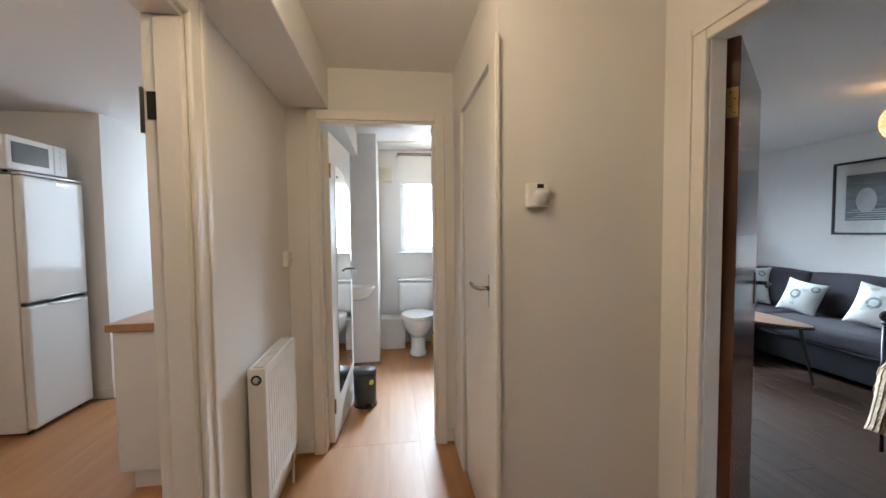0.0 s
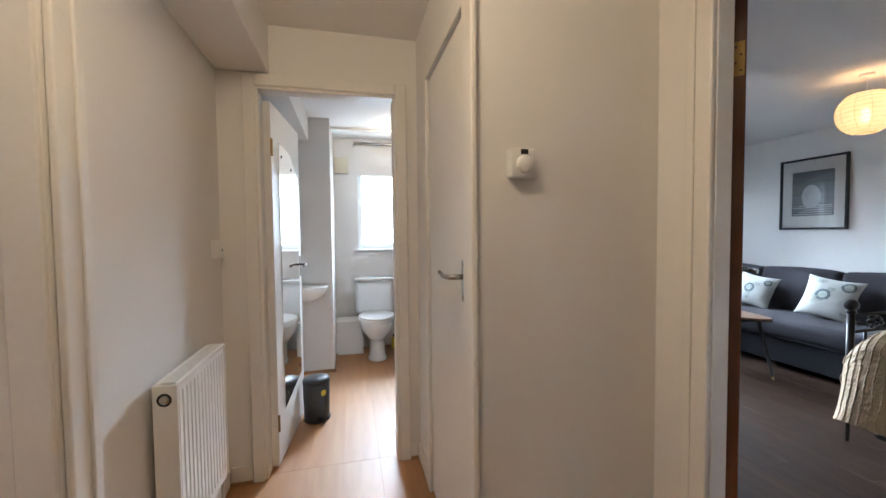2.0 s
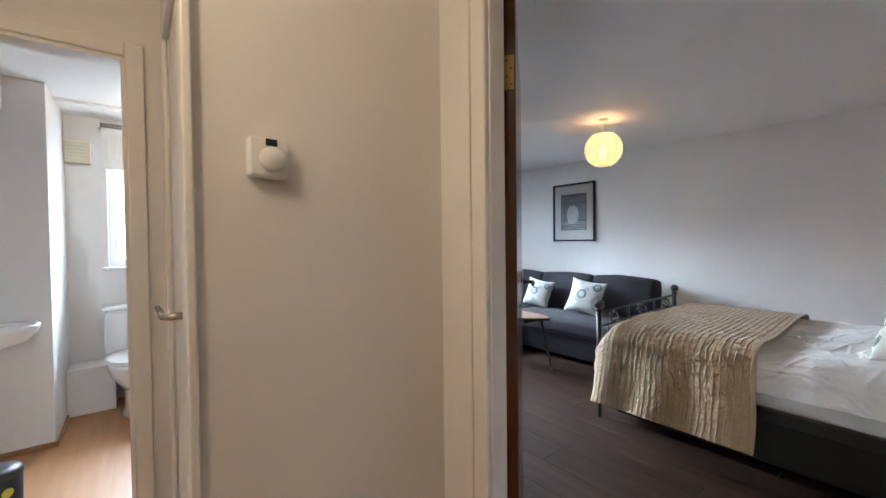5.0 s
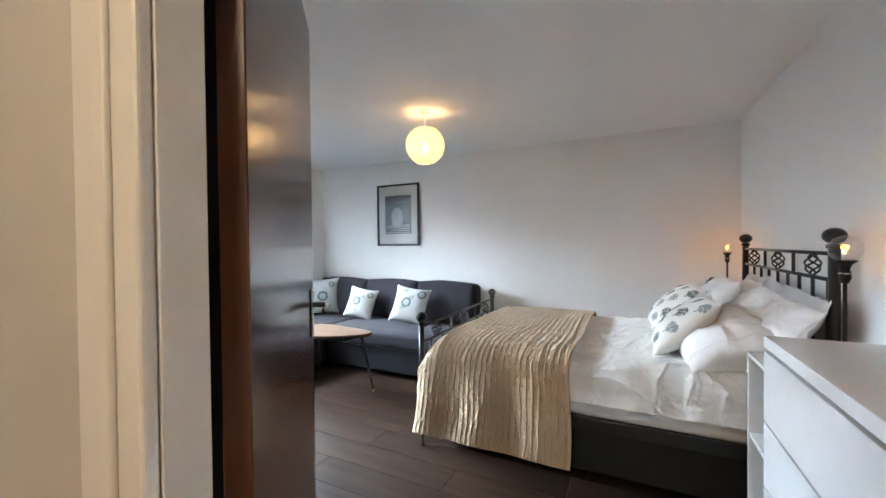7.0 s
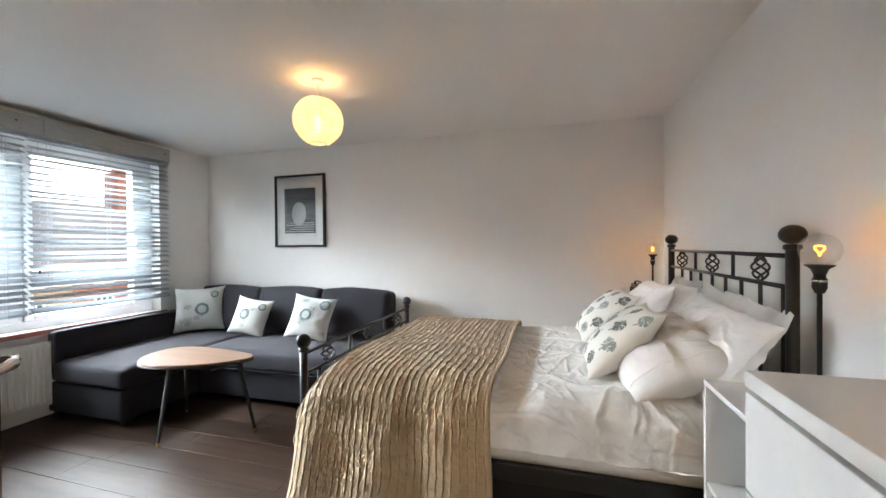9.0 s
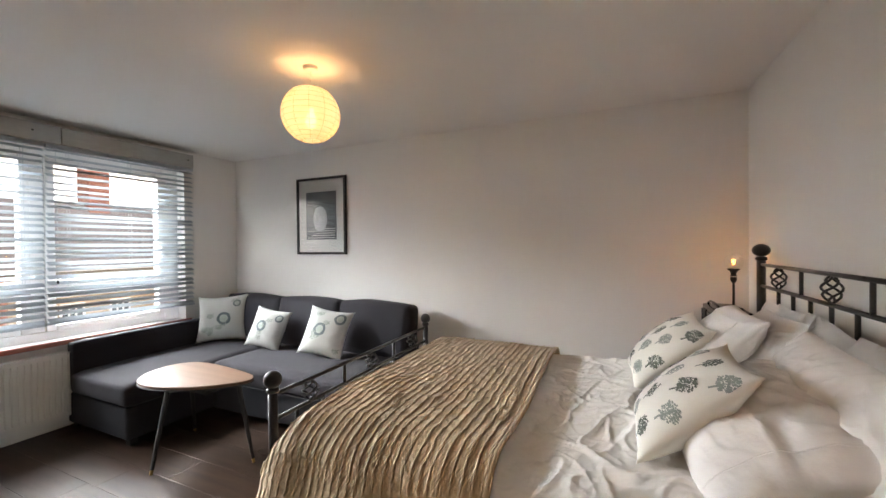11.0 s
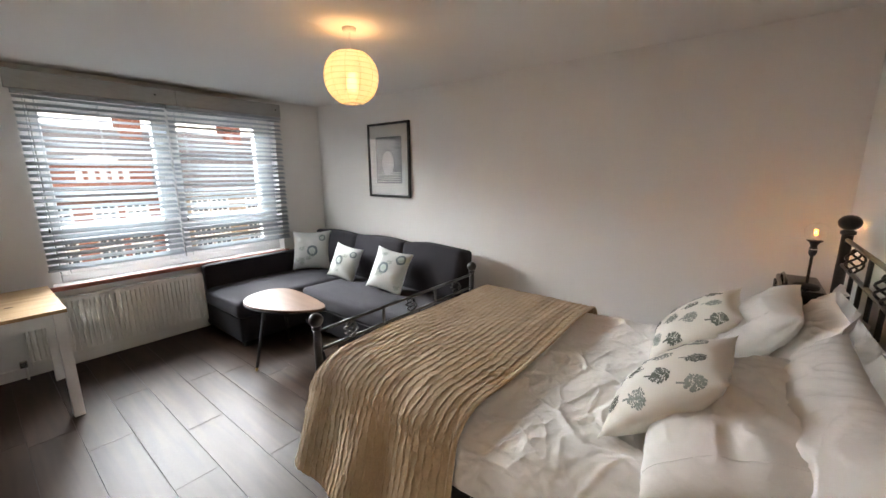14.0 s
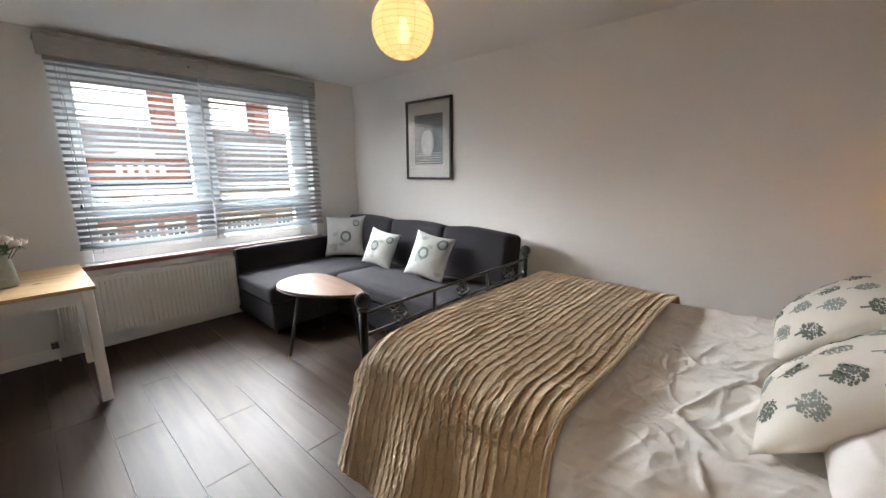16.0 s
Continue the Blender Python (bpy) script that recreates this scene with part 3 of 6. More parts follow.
# ---- sofa ----
def sofa():
    t = thing("corner_sofa", pose(0, 0, 0), "dark grey fabric corner sofa with a chaise under the window", "sofa")
    def soft(name, x0, y0, z0, x1, y1, z1, r, bulge, wob=0.004, seed=0, n=14, mat=None):
        bm = soft_box(x1 - x0, y1 - y0, z1 - z0, r, bulge, n, wob, seed)
        bmesh.ops.translate(bm, verts=bm.verts[:], vec=((x0 + x1) / 2, (y0 + y1) / 2, z0))
        return part(name, bm, mat or M_SOFA, t, smooth=True)
    soft("chaise_base", 3.575, 3.76, 0.04, 4.99, 4.535, 0.27, 0.015, 0.0, 0.001, 1, mat=M_SOFA_SIDE)
    soft("chaise_cushion", 3.545, 3.705, 0.272, 4.80, 4.435, 0.435, 0.045, 0.012, 0.004, 2)
    soft("seat_base", 4.165, 2.31, 0.04, 4.99, 3.752, 0.27, 0.015, 0.0, 0.001, 3, mat=M_SOFA_SIDE)
    soft("seat_cushion", 4.125, 2.30, 0.272, 4.80, 3.70, 0.44, 0.045, 0.012, 0.004, 4)
    soft("arm", 3.575, 4.437, 0.272, 4.80, 4.535, 0.645, 0.022, 0.004, 0.002, 5)
    soft("back", 4.80, 2.30, 0.272, 4.995, 4.535, 0.66, 0.03, 0.004, 0.002, 6)
    for i, (a, b) in enumerate(((2.27, 2.955), (2.965, 3.665), (3.675, 4.39))):
        bm = soft_box(b - a, 0.19, 0.42, 0.032, 0.026, 18, 0.007, 10 + i)
        m = Matrix.Translation((4.79, (a + b) / 2, 0.44)) @ Matrix.Rotation(radians(-90), 4, "Z") @ Matrix.Rotation(radians(-12), 4, "X")
        bmesh.ops.transform(bm, matrix=m, verts=bm.verts[:])
        part("back_cushion", bm, M_SOFA, t, smooth=True)
    for x, y in ((3.62, 3.80), (3.62, 4.48), (4.25, 2.36), (4.94, 2.36), (4.94, 4.48)):
        part("foot", box(x - 0.025, y - 0.025, 0, x + 0.025, y + 0.025, 0.042, 0.003), M_MATT_BLACK, t)
    part("seam_piping", tube([(3.60, 3.70, 0.285), (4.10, 3.70, 0.285)], 0.004, 6), M_SOFA_SIDE, t)
    part("seam_piping", tube([(4.122, 3.66, 0.285), (4.122, 2.34, 0.285)], 0.004, 6), M_SOFA_SIDE, t)


sofa()


def ring_cushion(m, seed, label, rings, size=0.43):
    t = thing("scatter_cushion", m, label, "cushion", "cushions on the sofa")
    bm, at = pillow(size, size, 0.14, 22, 0.10, 0.006, seed)
    part("cover", bm, M_OAT, t, smooth=True)
    rng = random.Random(seed)
    for cu, cv, r in rings:
        part("ring_motif", ring_print(at, cu, cv, r * 0.60, r), M_RING, t, "grey-blue printed ring")
        part("ring_centre", ring_print(at, cu, cv, r * 0.02, r * 0.52), M_RING_PALE, t, "pale green printed centre")
    for k in range(7):
        cu, cv = rng.uniform(-0.75, 0.75), rng.uniform(-0.75, 0.75)
        part("leaf_motif", dots_print(at, cu, cv, 0.14, 16, rng, 0.7, (0.7, 0.7), size=0.0050), M_PRINT_PALE, t, "pale grey printed leaf")


ring_cushion(facing(4.615, 4.235, 0.655, 215, 16, 2), 3, "cream cushion with grey ring print against the sofa arm", [(0.15, -0.05, 0.27), (0.62, 0.6, 0.16)], 0.45)
ring_cushion(facing(4.575, 3.585, 0.615, 192, 22, -9), 5, "cream cushion with pale ring print leaning on the sofa back", [(-0.15, 0.05, 0.27), (0.62, 0.55, 0.2)], 0.36)
ring_cushion(facing(4.565, 2.925, 0.635, 192, 24, -8), 8, "cream cushion with grey rings leaning on the sofa back", [(-0.12, 0.05, 0.27), (0.6, 0.6, 0.25)], 0.40)


# ---- coffee table ----
def coffee_table():
    t = thing("coffee_table", pose(0.01, -0.04, 0), "leaf-shaped brown coffee table with splayed black legs", "table")
    pts = [Vector(c) for c in ((3.832, 2.83), (3.56, 3.08), (3.445, 3.44), (3.545, 3.65), (3.78, 3.72), (3.93, 3.60), (3.91, 3.20))]
    for _ in range(4):
        nxt = []
        for i, p in enumerate(pts):
            q = pts[(i + 1) % len(pts)]
            nxt += [p * 0.75 + q * 0.25, p * 0.25 + q * 0.75]
        pts = nxt
    c = sum(pts, Vector((0, 0))) / len(pts)
    def slab(z0, z1, grow):
        bm = bmesh.new()
        levels = ((z0, grow - 0.006), (z0 + 0.004, grow), (z1 - 0.004, grow), (z1, grow - 0.004))
        rings = []
        for z, g in levels:
            rings.append([bm.verts.new((*(p + (p - c).normalized() * g), z)) for p in pts])
        for a, b in zip(rings, rings[1:]):
            for i in range(len(pts)):
                j = (i + 1) % len(pts)
                bm.faces.new((a[i], a[j], b[j], b[i]))
        bm.faces.new(rings[0][::-1])
        bm.faces.new(rings[-1])
        bmesh.ops.recalc_face_normals(bm, faces=bm.faces[:])
        return bm
    part("tabletop", slab(0.487, 0.508, 0.0), M_TABLEWOOD, t, "brown wood veneer")
    part("edge_band", slab(0.480, 0.4868, 0.002), M_MATT_BLACK, t)
    part("apron", boxes([(3.60, 3.05, 0.455, 3.80, 3.55, 0.4795)]), M_MATT_BLACK, t)
    for (ax, ay), (bx, by) in (((3.60, 3.40), (3.44, 3.316)), ((3.78, 3.00), (3.775, 2.865)), ((3.80, 3.50), (3.90, 3.62))):
        top, foot = Vector((ax, ay, 0.478)), Vector((bx, by, 0.0))
        mid = foot + (top - foot) * 0.05
        leg = part("leg", tube([mid, top], [0.010, 0.016], 12), M_MATT_BLACK, t)
        part("ferrule", tube([foot, mid], [0.008, 0.0101], 12), M_BRASS, leg, "brass foot cap")


coffee_table()


# ---- bed ----
def basket(bm, c, h, r):
    for k in range(4):
        pts = []
        for i in range(13):
            s = i / 12
            a = k * math.pi / 2 + s * math.pi * 1.5
            q = r * math.sin(math.pi * s) ** 0.8 + 0.002
            pts.append((c[0] + q * math.cos(a), c[1] + q * math.sin(a), c[2] + h * (s - 0.5)))
        tube(pts, 0.0045, 6, bm)
    return bm


def bed():
    t = thing("bed", pose(0, 0, 0), "double bed with a black iron frame and ball finials", "bed")
    hy, fy = 0.066, 2.005
    for x in (3.22, 4.598):
        p = part("post", tube([(x, hy, 0), (x, hy, 1.258)], 0.0195, 16), M_IRON, t, smooth=True)
        part("finial", ball((x, hy, 1.296), 0.039, scale=(1, 1, 0.86), u=24, v=14), M_IRON, p, "black iron ball", smooth=True)
        part("collar", lathe([(0.0195, 1.243), (0.026, 1.246), (0.026, 1.259), (0.0195, 1.263)], 16, m=Matrix.Translation((x, hy, 0))), M_IRON, p, smooth=True)
    for x in (3.205, 4.553):
        p = part("post", tube([(x, fy, 0), (x, fy, 0.29), (x, fy, 0.31), (x, fy, 0.785)], [0.010, 0.010, 0.018, 0.018], 16), M_IRON, t, smooth=True)
        part("finial", ball((x, fy, 0.816), 0.035, u=24, v=14), M_IRON, p, "black iron ball", smooth=True)
        part("collar", lathe([(0.018, 0.765), (0.024, 0.768), (0.024, 0.78), (0.018, 0.784)], 16, m=Matrix.Translation((x, fy, 0))), M_IRON, p, smooth=True)
    for z in (1.222, 1.112):
        part("rail", tube([(3.22, hy, z), (4.598, hy, z)], 0.0085, 10), M_IRON, t, smooth=True)
    part("rail", tube([(3.22, hy, 0.45), (4.598, hy, 0.45)], 0.012, 10), M_IRON, t, smooth=True)
    for x in (3.43, 3.90, 4.371):
        part("basket_ornament", basket(bmesh.new(), (x, hy, 1.167), 0.10, 0.027), M_IRON, t, "twisted iron basket", smooth=True)
    for x in (3.667, 4.138):
        part("spindle", tube([(x, hy, 1.112), (x, hy, 1.222)], 0.0075, 8), M_IRON, t, smooth=True)
    for k in range(8):
        x = 4.372 - 0.157 * k
        part("spindle", tube([(x, hy, 0.45), (x, hy, 1.112)], 0.0075, 8), M_IRON, t, smooth=True)
    part("rail", tube([(3.205, fy, 0.755), (4.553, fy, 0.755)], 0.0085, 10), M_IRON, t, smooth=True)
    part("rail", tube([(3.205, fy, 0.655), (4.553, fy, 0.655)], 0.0085, 10), M_IRON, t, smooth=True)
    part("rail", tube([(3.205, fy, 0.36), (4.553, fy, 0.36)], 0.012, 10), M_IRON, t, smooth=True)
    for x in (3.41, 3.88, 4.35):
        part("basket_ornament", basket(bmesh.new(), (x, fy, 0.705), 0.09, 0.033), M_IRON, t, "twisted iron basket", smooth=True)
    for x in (3.645, 4.115):
        part("spindle", tube([(x, fy, 0.655), (x, fy, 0.755)], 0.009, 8), M_IRON, t, smooth=True)
    for k in range(8):
        x = 3.33 + 0.157 * k
        part("spindle", tube([(x, fy, 0.36), (x, fy, 0.655)], 0.009, 8), M_IRON, t, smooth=True)
    for x in (3.215, 4.575):
        part("side_rail", box(x - 0.012, hy + 0.03, 0.30, x + 0.012, fy - 0.024, 0.37, 0.004), M_IRON, t)
    for k in range(12):
        y = 0.2 + k * 0.155
        part("bed_slat", box(3.23, y - 0.03, 0.33, 4.56, y + 0.03, 0.35, 0.003), M_IRON, t)
    # Added black block, standing in for the shade under the bed.
    part("under_bed_dark_block", box(3.26, 0.16, 0.05, 4.53, 1.92, 0.325, 0.02), M_MATT_BLACK, t, "added black block for the dark space under the bed")


bed()
bm = soft_box(1.35, 1.88, 0.22, 0.05, 0.01, 12, 0.003, 20)
bmesh.ops.translate(bm, verts=bm.verts[:], vec=(3.895, 1.045, 0.352))
tagged(link("mattress", bm, M_LINEN, smooth=True), "white mattress on the iron bed frame", "mattress")


def drape(y0, y1, ny, top, near_x, near_z, far_x, far_z, lift, relief, end_drop, nx=150):
    """Cloth laid over the bed: up the far side, across the top and down the near side."""
    bm = bmesh.new()
    path = [(far_x, far_z)]
    corner = 0.09
    path += [(far_x - 0.01, top - corner)]
    for k in range(1, 6):
        a = math.pi / 2 * k / 5
        path.append((far_x - 0.01 - corner * (1 - math.cos(a)), top - corner + corner * math.sin(a)))
    for k in range(1, 20):
        path.append((far_x - 0.01 - corner + (3.21 + corner - far_x + 0.01 + corner) * k / 20, top))
    for k in range(0, 6):
        a = math.pi / 2 * k / 5
        path.append((3.21 + corner - (corner + 0.07) * math.sin(a), top - corner * 1.3 * (1 - math.cos(a))))
    path.append((near_x, near_z))
    pts = [Vector(p) for p in path]
    lens = [0.0]
    for a, b in zip(pts, pts[1:]):
        lens.append(lens[-1] + (b - a).length)
    def along(s):
        d = s * lens[-1]
        for i in range(len(pts) - 1):
            if d <= lens[i + 1] or i == len(pts) - 2:
                f = (d - lens[i]) / max(1e-6, lens[i + 1] - lens[i])
                p = pts[i].lerp(pts[i + 1], f)
                tg = (pts[i + 1] - pts[i]).normalized()
                return p, Vector((tg.y, -tg.x)), d
    cols = [along(i / nx) for i in range(nx + 1)]
    grid = []
    for i, (p, nrm, d) in enumerate(cols):
        row = []
        hang = max(0.0, min(1.0, (top - p.y) / 0.3)) if p.x < 3.6 else 0.0
        for j in range(ny + 1):
            v = j / ny
            y = y0 + (y1 - y0) * v
            off, dy = relief(d, v, y, hang)
            x, z = p.x, p.y
            q = Vector((x, y + dy, z)) + Vector((-abs(nrm.x) if x < 3.4 else 0, 0, abs(nrm.y))) * (off + lift)
            if end_drop:
                e = max(0.0, (v - 0.84) / 0.16)
                q.z -= end_drop * e * e * (1 - hang * 0.8)
                q.x += 0.05 * hang * e * e
            row.append(bm.verts.new(q))
        grid.append(row)
    for i in range(nx):
        for j in range(ny):
            bm.faces.new((grid[i][j], grid[i][j + 1], grid[i + 1][j + 1], grid[i + 1][j]))
    bmesh.ops.recalc_face_normals(bm, faces=bm.faces[:])
    bmesh.ops.solidify(bm, geom=bm.faces[:], thickness=0.006)
    return bm


def duvet_relief(d, v, y, hang):
    a = noise.noise(Vector((d * 2.2, y * 2.4, 1.0)))
    b = noise.noise(Vector((d * 5.0, y * 5.0, 3.0)))
    rest = max(0.0, min(1.0, (1.17 - y) / 0.11))
    soft = 0.65 + 0.35 * max(0.0, min(1.0, 0.5 + 1.6 * noise.noise(Vector((d * 1.7, y * 1.9, 14.0)))))
    p1, q1 = 0.82 * d + 0.57 * y, 0.82 * y - 0.57 * d
    p2, q2 = 0.5 * d - 0.87 * y, 0.5 * y + 0.87 * d
    lines = 0.012 * crease(p1 * 5.0 + 0.7 * b, q1 * 2.2 + 0.6 * a, 4.0) + 0.008 * crease(p2 * 8.0 + 0.9 * a, q2 * 3.4 + 0.5 * b, 9.0) + 0.006 * crease(p1 * 14.0 + 1.4 * b, q1 * 6.0, 17.0) + 0.0032 * crease(p2 * 23.0 + b, q2 * 13.0 + a, 23.0) + 0.0012 * crease(p1 * 44.0, q1 * 25.0 + b, 29.0)
    lines *= 1 - 0.55 * hang
    lines += 0.010 * crease(0.9 * d * 2.3 + 1.1 * y + 0.4 * a, 1.3 * y - 0.5 * d, 41.0)
    folds = math.sin(y * 24 + 6 * a + 3 * b) * 0.013 * hang
    return (0.028 * a + 0.012 * b + lines * soft + folds) * rest, 0.012 * a * hang


def throw_relief(d, v, y, hang):
    wob = 0.25 * noise.noise(Vector((d * 3.0, y * 4, 2.0))) + 0.34 * noise.noise(Vector((d * 11, y * 10, 5.0))) + 0.20 * noise.noise(Vector((d * 26, y * 22, 7.0)))
    k = v * 27 + wob * 0.62
    row = math.floor(k)
    f = 1.0 - (k - row)
    size = 1.0 + 0.9 * noise.noise(Vector((d * 9, row * 3.7, 1.0)))
    if f < 0.90:
        lip = max(0.0, f - 0.55) / 0.35
        pleat = 0.0009 * f + 0.0031 * size * lip ** 3
    else:
        g = (f - 0.90) / 0.10
        pleat = (0.0039 * size + 0.0062) * (1 - g) ** 2 - 0.0062
    ruck = crease(d * 21 + 3 * wob, row * 2.3 + y * 6, 3.0) * 0.0034 + crease(d * 38 + row, y * 30 + row, 6.0) * 0.0022
    crumple = 0.0036 * noise.noise(Vector((d * 17, y * 21, 3.0))) + 0.0022 * noise.noise(Vector((d * 46, y * 36, 6.0)))
    wave = math.sin(y * 17 + 2.5 * noise.noise(Vector((d * 2, y * 2, 8)))) * 0.015 * hang
    big = 0.014 * noise.noise(Vector((d * 2.6, y * 3, 11)))
    return pleat + ruck * (0.4 + 0.6 * f) + crumple + wave + big, 0.02 * noise.noise(Vector((d * 2, y, 1))) + 0.012 * hang * math.sin(d * 5)


duvet = thing("duvet", pose(0, 0, 0), "rumpled white cotton duvet spread over the bed", "duvet")
part("duvet_cover", drape(0.20, 1.93, 320, 0.655, 3.115, 0.475, 4.60, 0.42, 0.010, duvet_relief, 0.10, 260), M_LINEN, duvet, smooth=True)
throw = thing("bed_throw", pose(0, 0, 0), "beige pleated satin throw across the foot of the bed", "throw")
part("pleated_cloth", drape(1.105, 1.985, 500, 0.68, 3.005, 0.19, 4.63, 0.36, 0.024, throw_relief, 0.13, 380), M_THROW, throw, smooth=True)
part("hem", drape(1.085, 1.108, 4, 0.68, 3.003, 0.188, 4.63, 0.358, 0.0245, lambda d, v, y, hang: (0.004 * math.sin(math.pi * v) + 0.012 * noise.noise(Vector((d * 2.6, y * 3, 11))) + math.sin(y * 17) * 0.016 * hang, 0.02 * noise.noise(Vector((d * 2, y, 1))) + 0.012 * hang * math.sin(d * 5)), 0, 120), M_THROW, throw, "stitched beige hem", smooth=True)


def flange(at, width, wave, seed):
    """A loose flat border round a pillowcase, with a wavy edge."""
    n = 40
    rim = [(-1 + 2 * i / n, -1) for i in range(n)] + [(1, -1 + 2 * i / n) for i in range(n)] + [(1 - 2 * i / n, 1) for i in range(n)] + [(-1, 1 - 2 * i / n) for i in range(n)]
    bm = bmesh.new()
    rings = []
    for j in range(4):
        g = j / 3
        ring = []
        for i, (u, v) in enumerate(rim):
            p = at(u * 0.985, v * 0.985, 1)
            out = Vector((u if abs(u) > 0.999 else 0, v if abs(v) > 0.999 else 0, 0)).normalized()
            ruffle = noise.noise(Vector((p.x * 9, p.y * 9, seed))) + 0.5 * noise.noise(Vector((p.x * 21, p.y * 21, seed + 4)))
            ring.append(bm.verts.new(p + out * width * g * (1 + 0.25 * ruffle) + Vector((0, 0, wave * g * ruffle))))
        rings.append(ring)
    for p, q in zip(rings, rings[1:]):
        for i in range(len(rim)):
            j = (i + 1) % len(rim)
            bm.faces.new((p[i], p[j], q[j], q[i]))
    bmesh.ops.solidify(bm, geom=bm.faces[:], thickness=0.003)
    return bm


def bed_pillow(m, w, h, t, seed, label, border=0.0):
    th = thing("pillow", m, label, "pillow", "pillows on the bed")
    bm, at = pillow(w, h, t, 72, 0.06, 0.012, seed, 3.0)
    part("pillowcase", bm, M_LINEN, th, smooth=True)
    if border:
        part("flange", flange(at, border, 0.055, seed), M_LINEN, th, "wavy cotton border", smooth=True)
    else:
        pts = [at(-0.78, v / 10, 1) + Vector((0, 0, 0.0005)) for v in range(-9, 10)]
        part("hem", tube(pts, 0.0016, 5), M_LINEN, th, smooth=True)


def tree_cushion(m, seed, label, size=0.46):
    t = thing("printed_cushion", m, label, "cushion", "printed cushions on the bed")
    bm, at = pillow(size, size, 0.17, 26, 0.10, 0.008, seed)
    part("cover", bm, M_CREAM, t, smooth=True)
    rng = random.Random(seed)
    for r in range(4):
        for c in range(3):
            cu, cv = -0.62 + 0.6 * c + (0.25 if r % 2 else 0) + rng.uniform(-0.05, 0.05), -0.66 + 0.44 * r + rng.uniform(-0.04, 0.04)
            dark = (r + c + seed) % 2
            part("seed_head_motif", dots_print(at, cu, cv, 0.145, 60, rng, 1.0, (-0.25, -0.97), size=0.0037), M_PRINT if dark else M_PRINT_PALE, t, "dark grey printed seed head" if dark else "pale grey printed seed head")


bed_pillow(pose(3.54, 0.39, 0.775, -24, -5, 4), 0.66, 0.45, 0.23, 9, "plump white pillow lying flat on the duvet")
bed_pillow(pose(4.22, 0.365, 0.855, -48, 2, -4), 0.60, 0.46, 0.17, 4, "white pillow leaning on the bordered one behind it")
bed_pillow(pose(3.56, 0.225, 0.825, -56, -3, 2), 0.74, 0.42, 0.17, 6, "white pillow with a wavy border sagging against the headboard", 0.055)
bed_pillow(pose(4.19, 0.19, 0.85, -62, 2, -3), 0.60, 0.40, 0.14, 7, "white bordered pillow propped against the iron headboard", 0.04)


def leaning(x, y, z, yaw, lean, spin):
    """A cushion that leans back towards the headboard, its face to the foot of the bed."""
    return Matrix.Translation((x, y, z)) @ Matrix.Rotation(radians(180 + yaw), 4, "Z") @ Matrix.Rotation(radians(90 - lean), 4, "X") @ Matrix.Rotation(radians(spin), 4, "Z")


tree_cushion(leaning(3.585, 0.555, 0.825, -3, 46, 2), 11, "cream cushion printed with grey seed heads, leaning on the pillows", 0.43)
tree_cushion(leaning(4.205, 0.545, 0.83, 4, 46, -3), 12, "second cream cushion printed with grey seed heads", 0.43)


# ---- bedside ----
M_FILAMENT = glowing("glowing_filament", (1.0, 0.33, 0.045), 0.8)


def bedside_lamp(x, y, z, top, label, size=1.0):
    t = thing("bedside_lamp", pose(x, y, z) @ Matrix.Diagonal((size, size, size, 1)), label, "lamp", "bedside lamps")
    h = (top - z) / size
    part("base", lathe([(0, 0), (0.05, 0), (0.05, 0.006), (0.042, 0.012), (0.012, 0.018), (0.0, 0.018)], 28), M_MATT_BLACK, t, smooth=True)
    part("pole", tube([(0, 0, 0.015), (0, 0, h - 0.0936)], 0.006, 10), M_MATT_BLACK, t, smooth=True)
    part("socket", lathe([(0, h - 0.1044), (0.0101, h - 0.1008), (0.0158, h - 0.0864), (0.0158, h - 0.0612), (0.0130, h - 0.0598), (0.0130, h - 0.0490), (0.0144, h - 0.0475), (0.0187, h - 0.0360), (0.0317, h - 0.0259), (0.0317, h - 0.0238), (0.0000, h - 0.0238)], 24), M_MATT_BLACK, t, smooth=True)
    part("socket_ring", lathe([(0.0162, h - 0.0706), (0.0169, h - 0.0677), (0.0162, h - 0.0648)], 24), M_STEEL, t, "steel ring", smooth=True)
    r = 0.045
    prof = [(0.0101, h - 0.0230)] + [(r * math.sin(a), h + 0.0158 - r * math.cos(a)) for a in [math.pi * k / 14 for k in range(2, 14)]] + [(0.0000, h + 0.0158 + r)]
    b = part("bulb", lathe(prof, 28), M_BULBGLASS, t, "clear glass globe bulb", smooth=True)
    b.visible_shadow = False
    part("glass_stem", lathe([(0.0079, h - 0.0245), (0.0058, h - 0.0144), (0.0029, h - 0.0036), (0.0025, h + 0.0216), (0.0000, h + 0.0230)], 12), M_BULBGLASS, t, smooth=True).visible_shadow = False
    pts = [((0.012 + 0.004 * (k % 2)) * math.cos(math.pi * 2 * k / 20), 0.4 * (0.012 + 0.004 * (k % 2)) * math.sin(math.pi * 4 * k / 20), h + 0.014 + 0.013 * math.sin(math.pi * 2 * k / 20)) for k in range(20)]
    part("filament", tube(pts, 0.0022, 6, closed=True), M_FILAMENT, t, "glowing orange filament")


